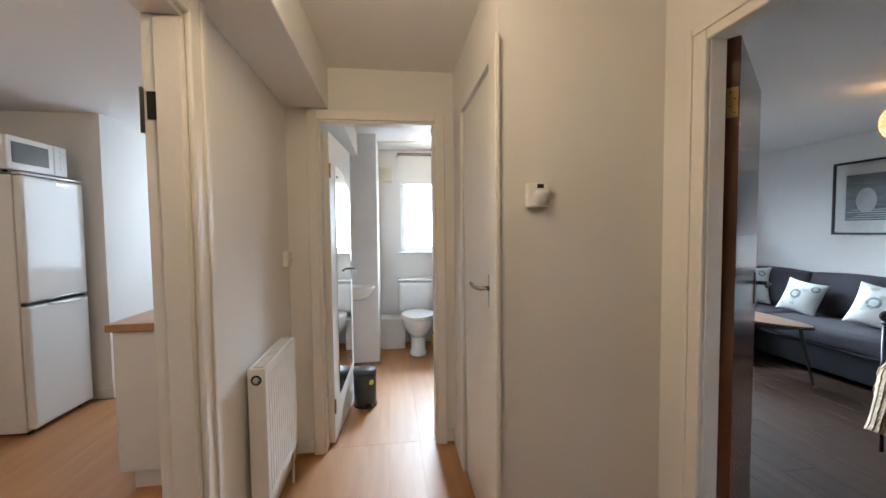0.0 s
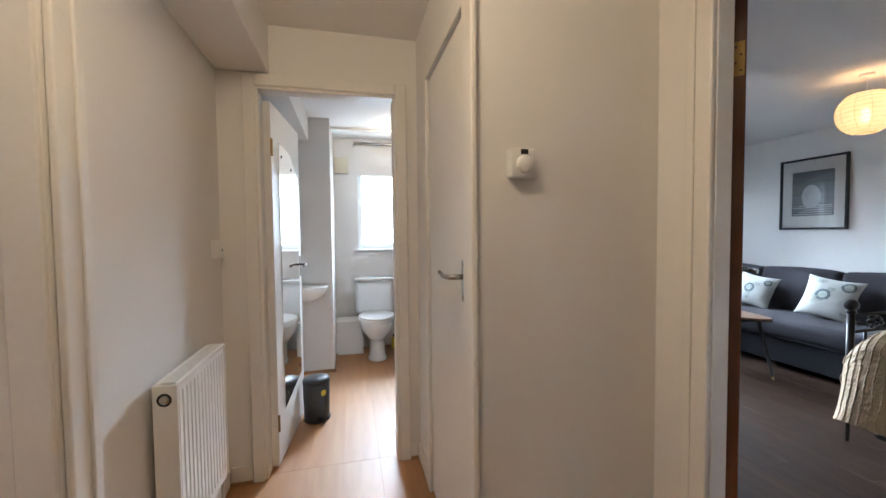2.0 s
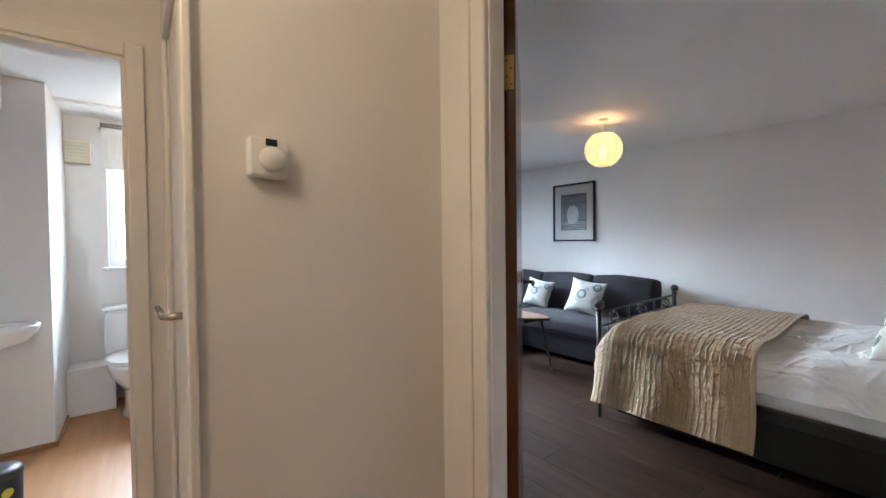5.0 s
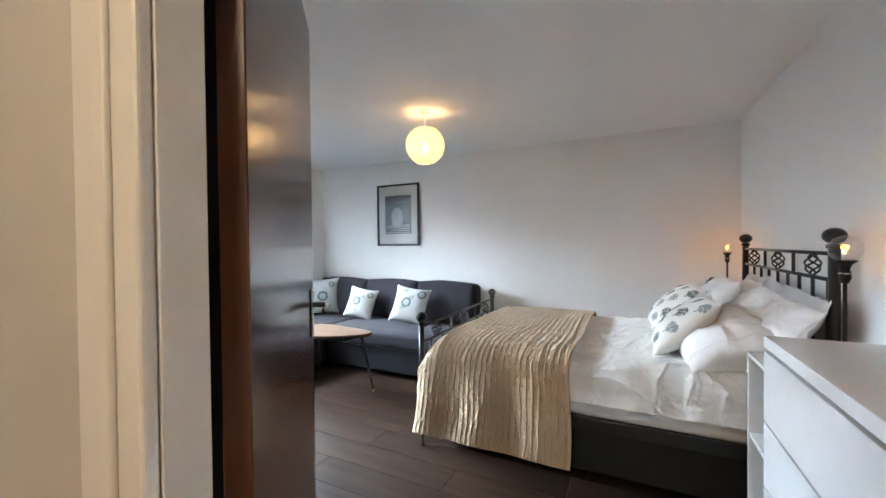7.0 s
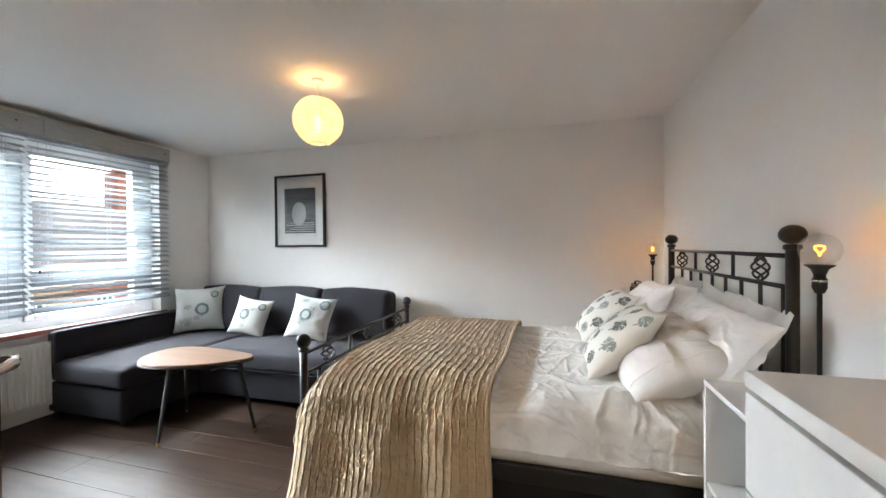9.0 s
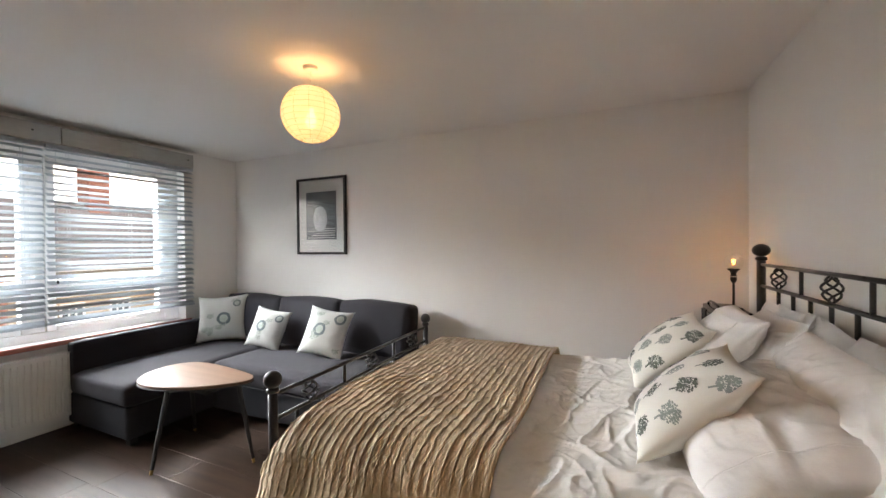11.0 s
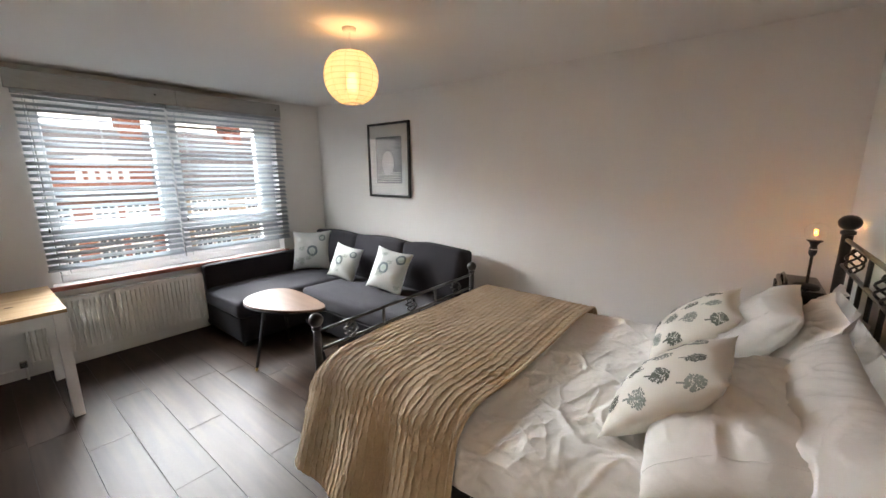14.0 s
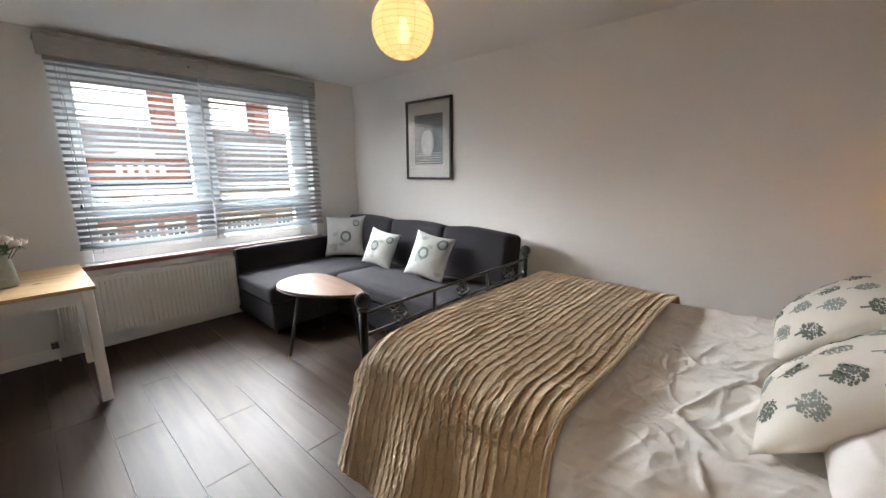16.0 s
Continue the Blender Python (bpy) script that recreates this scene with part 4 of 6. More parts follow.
M_BULBGLASS = bpy.data.materials.new("thin_bulb_glass")
M_BULBGLASS.use_nodes = True
_n = M_BULBGLASS.node_tree.nodes
_t, _g, _m = _n.new("ShaderNodeBsdfTransparent"), _n.new("ShaderNodeBsdfGlossy"), _n.new("ShaderNodeMixShader")
_g.inputs["Roughness"].default_value = 0.02
_lw, _mr = _n.new("ShaderNodeLayerWeight"), _n.new("ShaderNodeMapRange")
_lw.inputs[0].default_value = 0.35
_mr.inputs["To Min"].default_value, _mr.inputs["To Max"].default_value = 0.03, 0.40
M_BULBGLASS.node_tree.links.new(_lw.outputs["Facing"], _mr.inputs["Value"])
M_BULBGLASS.node_tree.links.new(_mr.outputs[0], _m.inputs[0])
M_BULBGLASS.node_tree.links.new(_t.outputs[0], _m.inputs[1])
M_BULBGLASS.node_tree.links.new(_g.outputs[0], _m.inputs[2])
M_BULBGLASS.node_tree.links.new(_m.outputs[0], _n["Material Output"].inputs[0])


def nightstand():
    t = thing("nightstand", pose(4.83, 0.145, 0), "tall narrow black nightstand in the corner by the bed", "nightstand")
    part("body", box(-0.17, -0.135, 0.03, 0.19, 0.105, 0.777, 0.004), M_MATT_BLACK, t)
    part("top", box(-0.19, -0.14, 0.778, 0.195, 0.13, 0.80, 0.004), M_MATT_BLACK, t)
    for z in (0.555, 0.325):
        d = part("drawer", box(-0.15, 0.106, z, 0.17, 0.122, z + 0.21, 0.003), M_MATT_BLACK, t)
        part("knob", lathe([(0, 0.02), (0.012, 0.018), (0.014, 0.01), (0.006, 0.0)], 12, m=pose(0.01, 0.1225, z + 0.105, -90)), M_STEEL, d, "small steel knob")
    for x in (-0.15, 0.17):
        for y in (-0.115, 0.085):
            part("foot", box(x - 0.015, y - 0.015, 0, x + 0.015, y + 0.015, 0.031), M_MATT_BLACK, t)


nightstand()


def portable_radio():
    t = thing("portable_radio", pose(4.825, 0.165, 0.8005), "black portable radio with a carrying handle on the nightstand", "radio")
    part("case", box(-0.185, -0.085, 0.004, 0.185, 0.085, 0.155, 0.012, 3), M_RADIO, t)
    part("front_grille", box(-0.175, 0.0853, 0.014, -0.075, 0.089, 0.125, 0.006), M_MATT_BLACK, t, "matt black speaker grille")
    part("front_grille", box(0.075, 0.0853, 0.014, 0.175, 0.089, 0.125, 0.006), M_MATT_BLACK, t, "matt black speaker grille")
    part("display", box(-0.045, 0.0853, 0.085, 0.045, 0.088, 0.122, 0.002), M_MWDARK, t, "dark grey display")
    for x in (-0.045, 0.0, 0.045):
        part("knob", lathe([(0, 0.010), (0.011, 0.009), (0.012, 0.0)], 14, m=pose(x, 0.0855, 0.05, -90)), M_RADIO, t, smooth=True)
    part("handle", tube([(-0.14, 0.062, 0.15), (-0.13, 0.062, 0.166), (-0.09, 0.062, 0.178), (0, 0.062, 0.183), (0.09, 0.062, 0.178), (0.13, 0.062, 0.166), (0.14, 0.062, 0.15)], 0.007, 10), M_RADIO, t, "glossy black carrying handle", smooth=True)
    for x in (-0.15, 0.15):
        part("foot", box(x - 0.012, -0.06, 0.0, x + 0.012, 0.06, 0.0045), M_MATT_BLACK, t)


M_RADIO = material("glossy_black_plastic", (0.012, 0.012, 0.013), 0.22, vary=0.1, bump=0.0)
M_MWDARK = material("grey_display", (0.05, 0.055, 0.06), 0.12, vary=0.05, bump=0.0)
portable_radio()
bedside_lamp(4.745, 0.149, 0.956, 1.213, "slim black bedside lamp with lit globe bulb on black radio")
bedside_lamp(2.982, 0.121, 0.8325, 1.230, "black bedside lamp with lit globe bulb on white shelf", 1.06)


def chest():
    t = thing("chest_of_drawers", pose(1.75, 0.005, 0), "white lacquered chest of drawers with a smooth top", "chest of drawers")
    w, d, h = 0.95, 0.414, 0.968
    part("side", box(0, 0, 0, 0.02, d - 0.022, h - 0.039, 0.0015), M_WHITE_FOIL, t)
    part("side", box(w - 0.02, 0, 0, w, d - 0.022, h - 0.039, 0.0015), M_WHITE_FOIL, t)
    part("top", box(0, 0, h - 0.038, w, d, h, 0.002), M_WHITE_FOIL, t)
    part("back", box(0.021, 0, 0.03, w - 0.021, 0.008, h - 0.039), M_WHITE_FOIL, t)
    part("carcass", box(0.021, 0.01, 0.02, w - 0.021, d - 0.06, h - 0.045), M_MATT_BLACK, t)
    zs = [0.04, 0.255, 0.47, 0.685, 0.922]
    for a, b in zip(zs, zs[1:]):
        f = part("drawer", box(0.002, d - 0.020, a + 0.004, w - 0.002, d, b - 0.004, 0.0025), M_WHITE_FOIL, t)
        part("finger_rail", box(0.03, d - 0.040, b - 0.024, w - 0.03, d - 0.0205, b - 0.006, 0.002), M_WHITE_FOIL, f)
    part("plinth", box(0.021, d - 0.05, 0, w - 0.021, d - 0.035, 0.07), M_WHITE_FOIL, t)


def shelf_unit():
    t = thing("shelf_unit", pose(2.704, 0.005, 0), "low open-fronted white shelf unit beside the chest", "shelf")
    w, d, h = 0.356, 0.38, 0.827
    part("side", box(0, 0, 0, 0.016, d, h - 0.0165, 0.0015), M_WHITE_FOIL, t)
    part("side", box(w - 0.016, 0, 0, w, d, h - 0.0165, 0.0015), M_WHITE_FOIL, t)
    for z in (0.05, 0.485):
        part("shelf", box(0.0165, 0.01, z, w - 0.0165, d - 0.004, z + 0.016, 0.001), M_WHITE_FOIL, t)
    part("top", box(0, 0, h - 0.016, w, d, h, 0.0015), M_WHITE_FOIL, t)
    part("back", box(0.0165, 0, 0.0, w - 0.0165, 0.008, h - 0.018), M_WHITE_FOIL, t)


chest()
shelf_unit()


# ---- pendant ----
def paper_material():
    m = bpy.data.materials.new("rice_paper")
    m.use_nodes = True
    nt = m.node_tree
    nt.nodes.remove(nt.nodes["Principled BSDF"])
    d, tr, mx = nt.nodes.new("ShaderNodeBsdfDiffuse"), nt.nodes.new("ShaderNodeBsdfTranslucent"), nt.nodes.new("ShaderNodeMixShader")
    nz = nt.nodes.new("ShaderNodeTexNoise")
    nz.inputs["Scale"].default_value = 60
    cr = nt.nodes.new("ShaderNodeValToRGB")
    cr.color_ramp.elements[0].color, cr.color_ramp.elements[1].color = (0.66, 0.64, 0.59, 1), (0.78, 0.76, 0.71, 1)
    nt.links.new(nz.outputs["Fac"], cr.inputs[0])
    for s in (d, tr):
        nt.links.new(cr.outputs[0], s.inputs["Color"])
    mx.inputs[0].default_value = 0.5
    nt.links.new(d.outputs[0], mx.inputs[1])
    nt.links.new(tr.outputs[0], mx.inputs[2])
    see, thin = nt.nodes.new("ShaderNodeBsdfTransparent"), nt.nodes.new("ShaderNodeMixShader")
    thin.inputs[0].default_value = 0.14
    nt.links.new(mx.outputs[0], thin.inputs[1])
    nt.links.new(see.outputs[0], thin.inputs[2])
    nt.links.new(thin.outputs[0], nt.nodes["Material Output"].inputs[0])
    return m


def pendant():
    cx, cy, cz, r = 3.673, 2.224, 2.035, 0.150
    t = thing("pendant_lamp", pose(cx, cy, CEIL), "lit round rice-paper pendant lamp on the ceiling", "lamp")
    part("ceiling_rose", lathe([(0.0, 0.0), (0.038, 0.0), (0.036, -0.016), (0.028, -0.022), (0.0, -0.022)], 24), M_PVC, t, smooth=True)
    part("cord", tube([(0, 0, -0.02), (0, 0, cz - CEIL + 0.08)], 0.003, 8), M_PVC, t)
    prof = []
    n = 66
    for k in range(n + 1):
        a = math.pi * (0.19 + 0.70 * k / n)
        rib = 0.0022 * abs(math.sin(k * math.pi / 6))
        prof.append(((r - 0.003 + rib) * math.sin(a), cz - CEIL + (r - 0.003 + rib) * math.cos(a)))
    part("shade", lathe(prof, 40), paper_material(), t, "cream rice-paper globe", smooth=True)
    for k in range(0, n + 1, 6):
        q, z = prof[k]
        part("wire_rib", tube([((q + 0.0005) * math.cos(2 * math.pi * i / 40), (q + 0.0005) * math.sin(2 * math.pi * i / 40), z) for i in range(40)], 0.0011, 4, closed=True), M_PAPER_RIB, t)
    for k in range(12):
        a = 2 * math.pi * (k + 0.3) / 12
        part("paper_seam", tube([((q + 0.0004) * math.cos(a), (q + 0.0004) * math.sin(a), z) for q, z in prof[::3]], 0.0010, 4), M_PAPER_RIB, t)
    part("lampholder", tube([(0, 0, cz - CEIL + 0.09), (0, 0, cz - CEIL + 0.03)], 0.018, 12), M_PVC, t)
    b = part("bulb", lathe([(0.0, -0.075), (0.016, -0.07), (0.027, -0.05), (0.028, -0.03), (0.02, -0.005), (0.013, 0.02), (0.013, 0.03)], 16, m=Matrix.Translation((0, 0, cz - CEIL))), glowing("lit_bulb", (1.0, 0.60, 0.22), 2.4), t, "lit warm bulb", smooth=True)
    b.visible_shadow = False


M_PAPER_RIB = material("wire_rib_shadow", (0.45, 0.36, 0.22), 0.8, bump=0)
pendant()


# ---- picture ----
def picture():
    t = thing("framed_picture", pose(5.04, 3.365, 1.638), "black-framed grey photograph of a pale oval with white mount", "picture")
    w, h = 0.30, 0.374
    f = 0.022
    part("frame", box(-0.03, -w, h - f, -0.002, w, h, 0.003), M_MATT_BLACK, t)
    part("frame", box(-0.03, -w, -h, -0.002, w, -h + f, 0.003), M_MATT_BLACK, t)
    part("frame", box(-0.03, -w, -h + f + 0.0005, -0.002, -w + f, h - f - 0.0005, 0.003), M_MATT_BLACK, t)
    part("frame", box(-0.03, w - f, -h + f + 0.0005, -0.002, w, h - f - 0.0005, 0.003), M_MATT_BLACK, t)
    part("mount", box(-0.012, -w + f, -h + f, -0.003, w - f, h - f), M_MAT_BOARD, t)
    p = part("print", box(-0.0145, -0.185, -0.23, -0.0125, 0.185, 0.235), material("grey_photo_print", (0.16, 0.17, 0.18), 0.5, vary=0.6, scale=3, fine=26, bump=0, stretch=(1, 0.35, 4)), t, "grey photographic print")
    part("oval", lathe([(0, 0.0), (0.085, 0.0), (0.085, 0.002), (0.0, 0.002)], 36, m=pose(-0.015, 0.01, -0.03, 0, -90) @ Matrix.Diagonal((1.45, 1, 1, 1))), material("pale_oval", (0.55, 0.56, 0.57), 0.5, vary=0.25, scale=6, bump=0), p, "pale oval shape")
    part("print_lines", boxes([(-0.0158, -0.17, -0.215 + 0.022 * k, -0.0148, 0.17 - 0.05 * (k % 3), -0.209 + 0.022 * k) for k in range(5)]), M_MAT_BOARD, p, "pale lines")
    g = part("glazing", box(-0.024, -w + f, -h + f, -0.021, w - f, h - f), M_GLASS, t, "clear glass")
    g.visible_shadow = False


picture()


# ---- table, vase ----
def side_table():
    t = thing("dining_table", pose(1.78, 3.60, 0), "white-painted table with a pine top under the window", "table")
    w, d, h = 0.74, 0.78, 0.716
    for k in range(5):
        y0 = d * k / 5
        part("board", box(0, y0 + 0.0006, h - 0.022, w, y0 + d / 5 - 0.0006, h, 0.0015), M_PINE, t)
    part("knot", lathe([(0, 0.001), (0.012, 0.0008), (0.013, 0)], 12, m=Matrix.Translation((0.52, 0.30, h)) @ Matrix.Diagonal((1.6, 0.8, 1, 1))), M_TABLEWOOD, t, "dark knot")
    part("apron", box(0.05, 0.03, h - 0.10, w - 0.05, 0.05, h - 0.0225), M_GLOSS, t)
    part("apron", box(0.05, d - 0.05, h - 0.10, w - 0.05, d - 0.03, h - 0.0225), M_GLOSS, t)
    part("apron", box(0.03, 0.05, h - 0.10, 0.05, d - 0.05, h - 0.0225), M_GLOSS, t)
    part("apron", box(w - 0.05, 0.05, h - 0.10, w - 0.03, d - 0.05, h - 0.0225), M_GLOSS, t)
    for x in (0.012, w - 0.064):
        for y in (0.012, d - 0.064):
            part("leg", box(x, y, 0, x + 0.052, y + 0.052, h - 0.0225, 0.003), M_GLOSS, t)


M_ZINC = material("grey_green_zinc", (0.30, 0.33, 0.30), 0.5, 0.3, vary=0.15, scale=14, fine=60, bump=0.05)
M_PETAL = material("white_petals", (0.80, 0.76, 0.72), 0.8, vary=0.06, scale=40, bump=0.1)
M_LEAF = material("green_leaf", (0.06, 0.11, 0.03), 0.55, vary=0.25, scale=20, bump=0.1)


def vase():
    x, y, z = 2.17, 3.95, 0.7165
    t = thing("flower_jug", pose(x, y, z), "grey-green metal jug of white flowers on the table", "vase")
    part("jug", lathe([(0, 0.002), (0.062, 0.0), (0.066, 0.01), (0.060, 0.09), (0.052, 0.16), (0.056, 0.185), (0.053, 0.184), (0.049, 0.16), (0.05, 0.02), (0, 0.02)], 28), M_ZINC, t, smooth=True)
    part("handle", tube([(-0.05, 0, 0.16), (-0.09, 0, 0.155), (-0.105, 0, 0.11), (-0.085, 0, 0.06), (-0.06, 0, 0.05)], 0.006, 8), M_ZINC, t, smooth=True)
    rng = random.Random(4)
    for k in range(9):
        a, q = 2.4 * k, 0.03 + 0.085 * math.sqrt((k + 0.5) / 9)
        c = Vector((q * math.cos(a), q * math.sin(a), 0.245 + 0.05 * (1 - q / 0.12) + rng.uniform(-0.015, 0.02)))
        st = part("stem", tube([(c.x * 0.3, c.y * 0.3, 0.12), c], 0.0025, 5), M_LEAF, t, "green stem")
        bm = bmesh.new()
        for i in range(26):
            b, e = 2.399963 * i, (i + 0.5) / 26
            rr = 0.034 * (0.25 + 0.75 * e)
            d = Vector((math.cos(b) * math.sin(1.9 * e), math.sin(b) * math.sin(1.9 * e), math.cos(1.9 * e)))
            m = Matrix.Translation(c + d * rr * 0.75) @ d.to_track_quat("Z", "Y").to_matrix().to_4x4() @ Matrix.Rotation(rng.uniform(-0.5, 0.5), 4, "X")
            vs = [bm.verts.new(m @ Vector(p)) for p in ((-0.012, -0.008, -0.004), (0.0, -0.013, 0.002), (0.012, -0.008, -0.004), (0.011, 0.009, -0.002), (0.0, 0.015, 0.003), (-0.011, 0.009, -0.002), (0, 0, 0.005))]
            for i0 in range(6):
                bm.faces.new((vs[i0], vs[(i0 + 1) % 6], vs[6]))
        part("blossom", bm, M_PETAL, st, "white ruffled blossom", smooth=True)
    for k in range(10):
        a = 0.628 * k + rng.uniform(-0.2, 0.2)
        d = Vector((math.cos(a), math.sin(a), 0))
        s = Vector((-d.y, d.x, 0))
        p0, p1, p2 = d * 0.04 + Vector((0, 0, 0.19)), d * 0.085 + Vector((0, 0, 0.225)), d * 0.125 + Vector((0, 0, 0.195))
        bm = bmesh.new()
        vs = [bm.verts.new(v) for v in (p0, p1 + s * 0.022 + Vector((0, 0, 0.006)), p2, p1 - s * 0.022 + Vector((0, 0, 0.006)), p1)]
        for f in ((0, 1, 4), (1, 2, 4), (2, 3, 4), (3, 0, 4)):
            bm.faces.new([vs[i] for i in f])
        bmesh.ops.solidify(bm, geom=bm.faces[:], thickness=0.0008)
        part("leaf", bm, M_LEAF, t)


side_table()
vase()


# ---- radiators, skirting ----
def radiator(m, length, z0, z1, label, valve_end=0):
    """A convector panel; the wall is at y = 0, the room towards +y, x along it."""
    t = thing("radiator", m, label, "radiator")
    pitch = 0.0333
    n = int(length / pitch)
    bm = bmesh.new()
    y = 0.088
    prof = []
    for k in range(n):
        a = 0.012 + (length - 0.024) * k / n
        p = (length - 0.024) / n
        prof += [(a, y), (a + p * 0.62, y), (a + p * 0.74, y - 0.007), (a + p * 0.88, y - 0.007)]
    prof.append((length - 0.012, y))
    lo, hi = z0 + 0.03, z1 - 0.03
    levels = ((z0, 0.0), (lo, 0.0), (lo + 0.012, 1.0), (hi - 0.012, 1.0), (hi, 0.0), (z1 - 0.012, 0.0))
    rows = [[bm.verts.new((px, y - (y - py) * f, z)) for px, py in prof] for z, f in levels]
    for a, b in zip(rows, rows[1:]):
        for i in range(len(prof) - 1):
            bm.faces.new((a[i], a[i + 1], b[i + 1], b[i]))
    part("front_panel", bm, M_RAD, t)
    part("back_panel", box(0.012, 0.025, z0, length - 0.012, 0.035, z1 - 0.012, 0.003), M_RAD, t)
    part("end_cap", box(0, 0.022, z0 + 0.005, 0.0115, 0.092, z1, 0.003), M_RAD, t)
    part("end_cap", box(length - 0.0115, 0.022, z0 + 0.005, length, 0.092, z1, 0.003), M_RAD, t)
    grille = [(0.012, 0.022, z1 - 0.006, length - 0.012, 0.034, z1), (0.012, 0.080, z1 - 0.006, length - 0.012, 0.092, z1)]
    k = 0.03
    while k < length - 0.03:
        grille.append((k, 0.0345, z1 - 0.006, k + 0.006, 0.0795, z1 - 0.001))
        k += 0.0125
    part("top_grille", boxes(grille), M_RAD, t)
    part("bracket", boxes([(0.1, 0.0, z1 - 0.12, 0.13, 0.0245, z1 - 0.06), (length - 0.13, 0.0, z1 - 0.12, length - 0.1, 0.0245, z1 - 0.06)]), M_RAD, t)
    x = -0.03 if valve_end == 0 else length + 0.03
    part("valve", boxes([(x - 0.012, 0.045, z0 + 0.0, x + 0.03, 0.07, z0 + 0.05)], 0.004), M_STEEL, t, "steel valve")
    part("pipe", tube([(x, 0.057, 0.0), (x, 0.057, z0 + 0.02)], 0.0075, 8), M_RAD, t)
    return t


radiator(pose(3.86, 4.574, 0, 0, 0, 180), 1.5, 0.10, 0.575, "long white panel radiator below the bedroom window", 1)


def skirting(name, items, mat=M_GLOSS):
    structure(name, boxes(items, 0.004), mat, "white painted skirting board", "baseboard")


skirting("baseboard_bedroom", [(1.424, 4.560, 0.0, 5.025, 4.574, 0.085), (5.025, 0.015, 0.0, 5.039, 4.56, 0.085), (1.424, 0.001, 0.0, 5.025, 0.015, 0.085), (1.4105, 1.40, 0.0, 1.424, 4.56, 0.085)])


# ---- bedroom door ----
def bedroom_door():
    st = tagged(new("door_frame_1"), "white painted moulded door frame of the bedroom", "door frame", kind="structure")
    part("jamb", box(1.355, DY1 - 0.02, 0, 1.412, DY1 - 0.0005, DTOP - 0.013, 0.002), M_GLOSS, st)
    part("jamb", box(1.355, DY0 + 0.0005, 0, 1.412, DY0 + 0.02, DTOP - 0.013, 0.002), M_GLOSS, st)
    part("head", box(1.355, DY0 + 0.0005, DTOP - 0.012, 1.412, DY1 - 0.0005, DTOP - 0.0005, 0.002), M_GLOSS, st)
    for xa, xb, sgn in ((1.335, 1.3545, -1),):
        mid = (xa + xb) / 2
        def mould(name, y0, y1, z0, z1, flat):
            bm = box(xa, y0, z0, xb, y1, z1, 0.006, 3)
            part(name, bm, M_GLOSS, st)
            part("moulding", flat, M_GLOSS, st)
        xo0, xo1 = (xa - 0.008, xa + 0.001) if sgn < 0 else (xb - 0.001, xb + 0.008)
        mould("architrave", DY1 - 0.018, DY1 + 0.062, 0, DTOP + 0.038, box(xo0, DY1 + 0.032, 0, xo1, DY1 + 0.06, DTOP + 0.034, 0.004, 3))
        mould("architrave", DY0 - 0.062, DY0 + 0.018, 0, DTOP + 0.038, box(xo0, DY0 - 0.06, 0, xo1, DY0 - 0.032, DTOP + 0.034, 0.004, 3))
        mould("architrave", DY0 + 0.019, DY1 - 0.019, DTOP - 0.022, DTOP + 0.038, box(xo0, DY0 - 0.031, DTOP + 0.01, xo1, DY1 + 0.031, DTOP + 0.036, 0.004, 3))
    hinge = Matrix.Translation((1.474, 1.296, 0)) @ Matrix.Rotation(radians(38.5), 4, "Z")
    t = thing("bedroom_door", hinge, "open dark-stained wooden door standing into the bedroom", "door")
    w = 0.735
    part("leaf", box(0.012, 0.0, 0.008, w, 0.040, 1.987, 0.0025), M_DARKDOOR, t)
    for z in (0.22, 1.72):
        h = part("hinge", box(0.0095, 0.004, z, 0.0118, 0.036, z + 0.10, 0.0005), M_BRASS, t, "brass hinge leaf")
        part("hinge_pin", tube([(0.003, 0.043, z), (0.003, 0.043, z + 0.10)], 0.005, 10), M_BRASS, h)
        for k in range(4):
            part("screw", lathe([(0, 0.0006), (0.003, 0.0004), (0.0032, 0)], 8, m=pose(0.0093, 0.013 + 0.013 * (k % 2), z + 0.015 + 0.023 * k, 0, -90)), M_IRON, h)
    for y, s in ((0.0, -1), (0.04, 1)):
        pl = part("handle_plate", box(w - 0.075, y + (s * 0.001 if s > 0 else -0.006), 0.99, w - 0.035, y + (0.006 if s > 0 else -0.001), 1.14, 0.002), M_STEEL, t, "steel lever handle plate")
        part("lever", tube([(w - 0.055, y, 1.09), (w - 0.055, y + s * 0.045, 1.09), (w - 0.075, y + s * 0.052, 1.09), (w - 0.165, y + s * 0.05, 1.088)], [0.009, 0.009, 0.009, 0.007], 10), M_STEEL, pl, "steel lever", smooth=True)
    part("latch_plate", box(w + 0.0003, 0.01, 1.0, w + 0.002, 0.03, 1.13), M_STEEL, t, "steel latch plate")


bedroom_door()


def hung_coat():
    t = thing("dark_coat", Matrix.Translation((1.474, 1.296, 0)) @ Matrix.Rotation(radians(38.5), 4, "Z"), "dark garment hanging on the back of the bedroom door", "coat")
    bm = soft_box(0.40, 0.07, 1.35, 0.03, 0.01, 14, 0.012, 31)
    bmesh.ops.translate(bm, verts=bm.verts[:], vec=(0.235, 0.082, 0.50))
    part("cloth", bm, M_SOFA_SIDE, t, smooth=True)
    part("hook", tube([(0.235, 0.041, 1.87), (0.235, 0.085, 1.86), (0.235, 0.09, 1.83)], 0.005, 8), M_STEEL, t, "steel hook")


hung_coat()


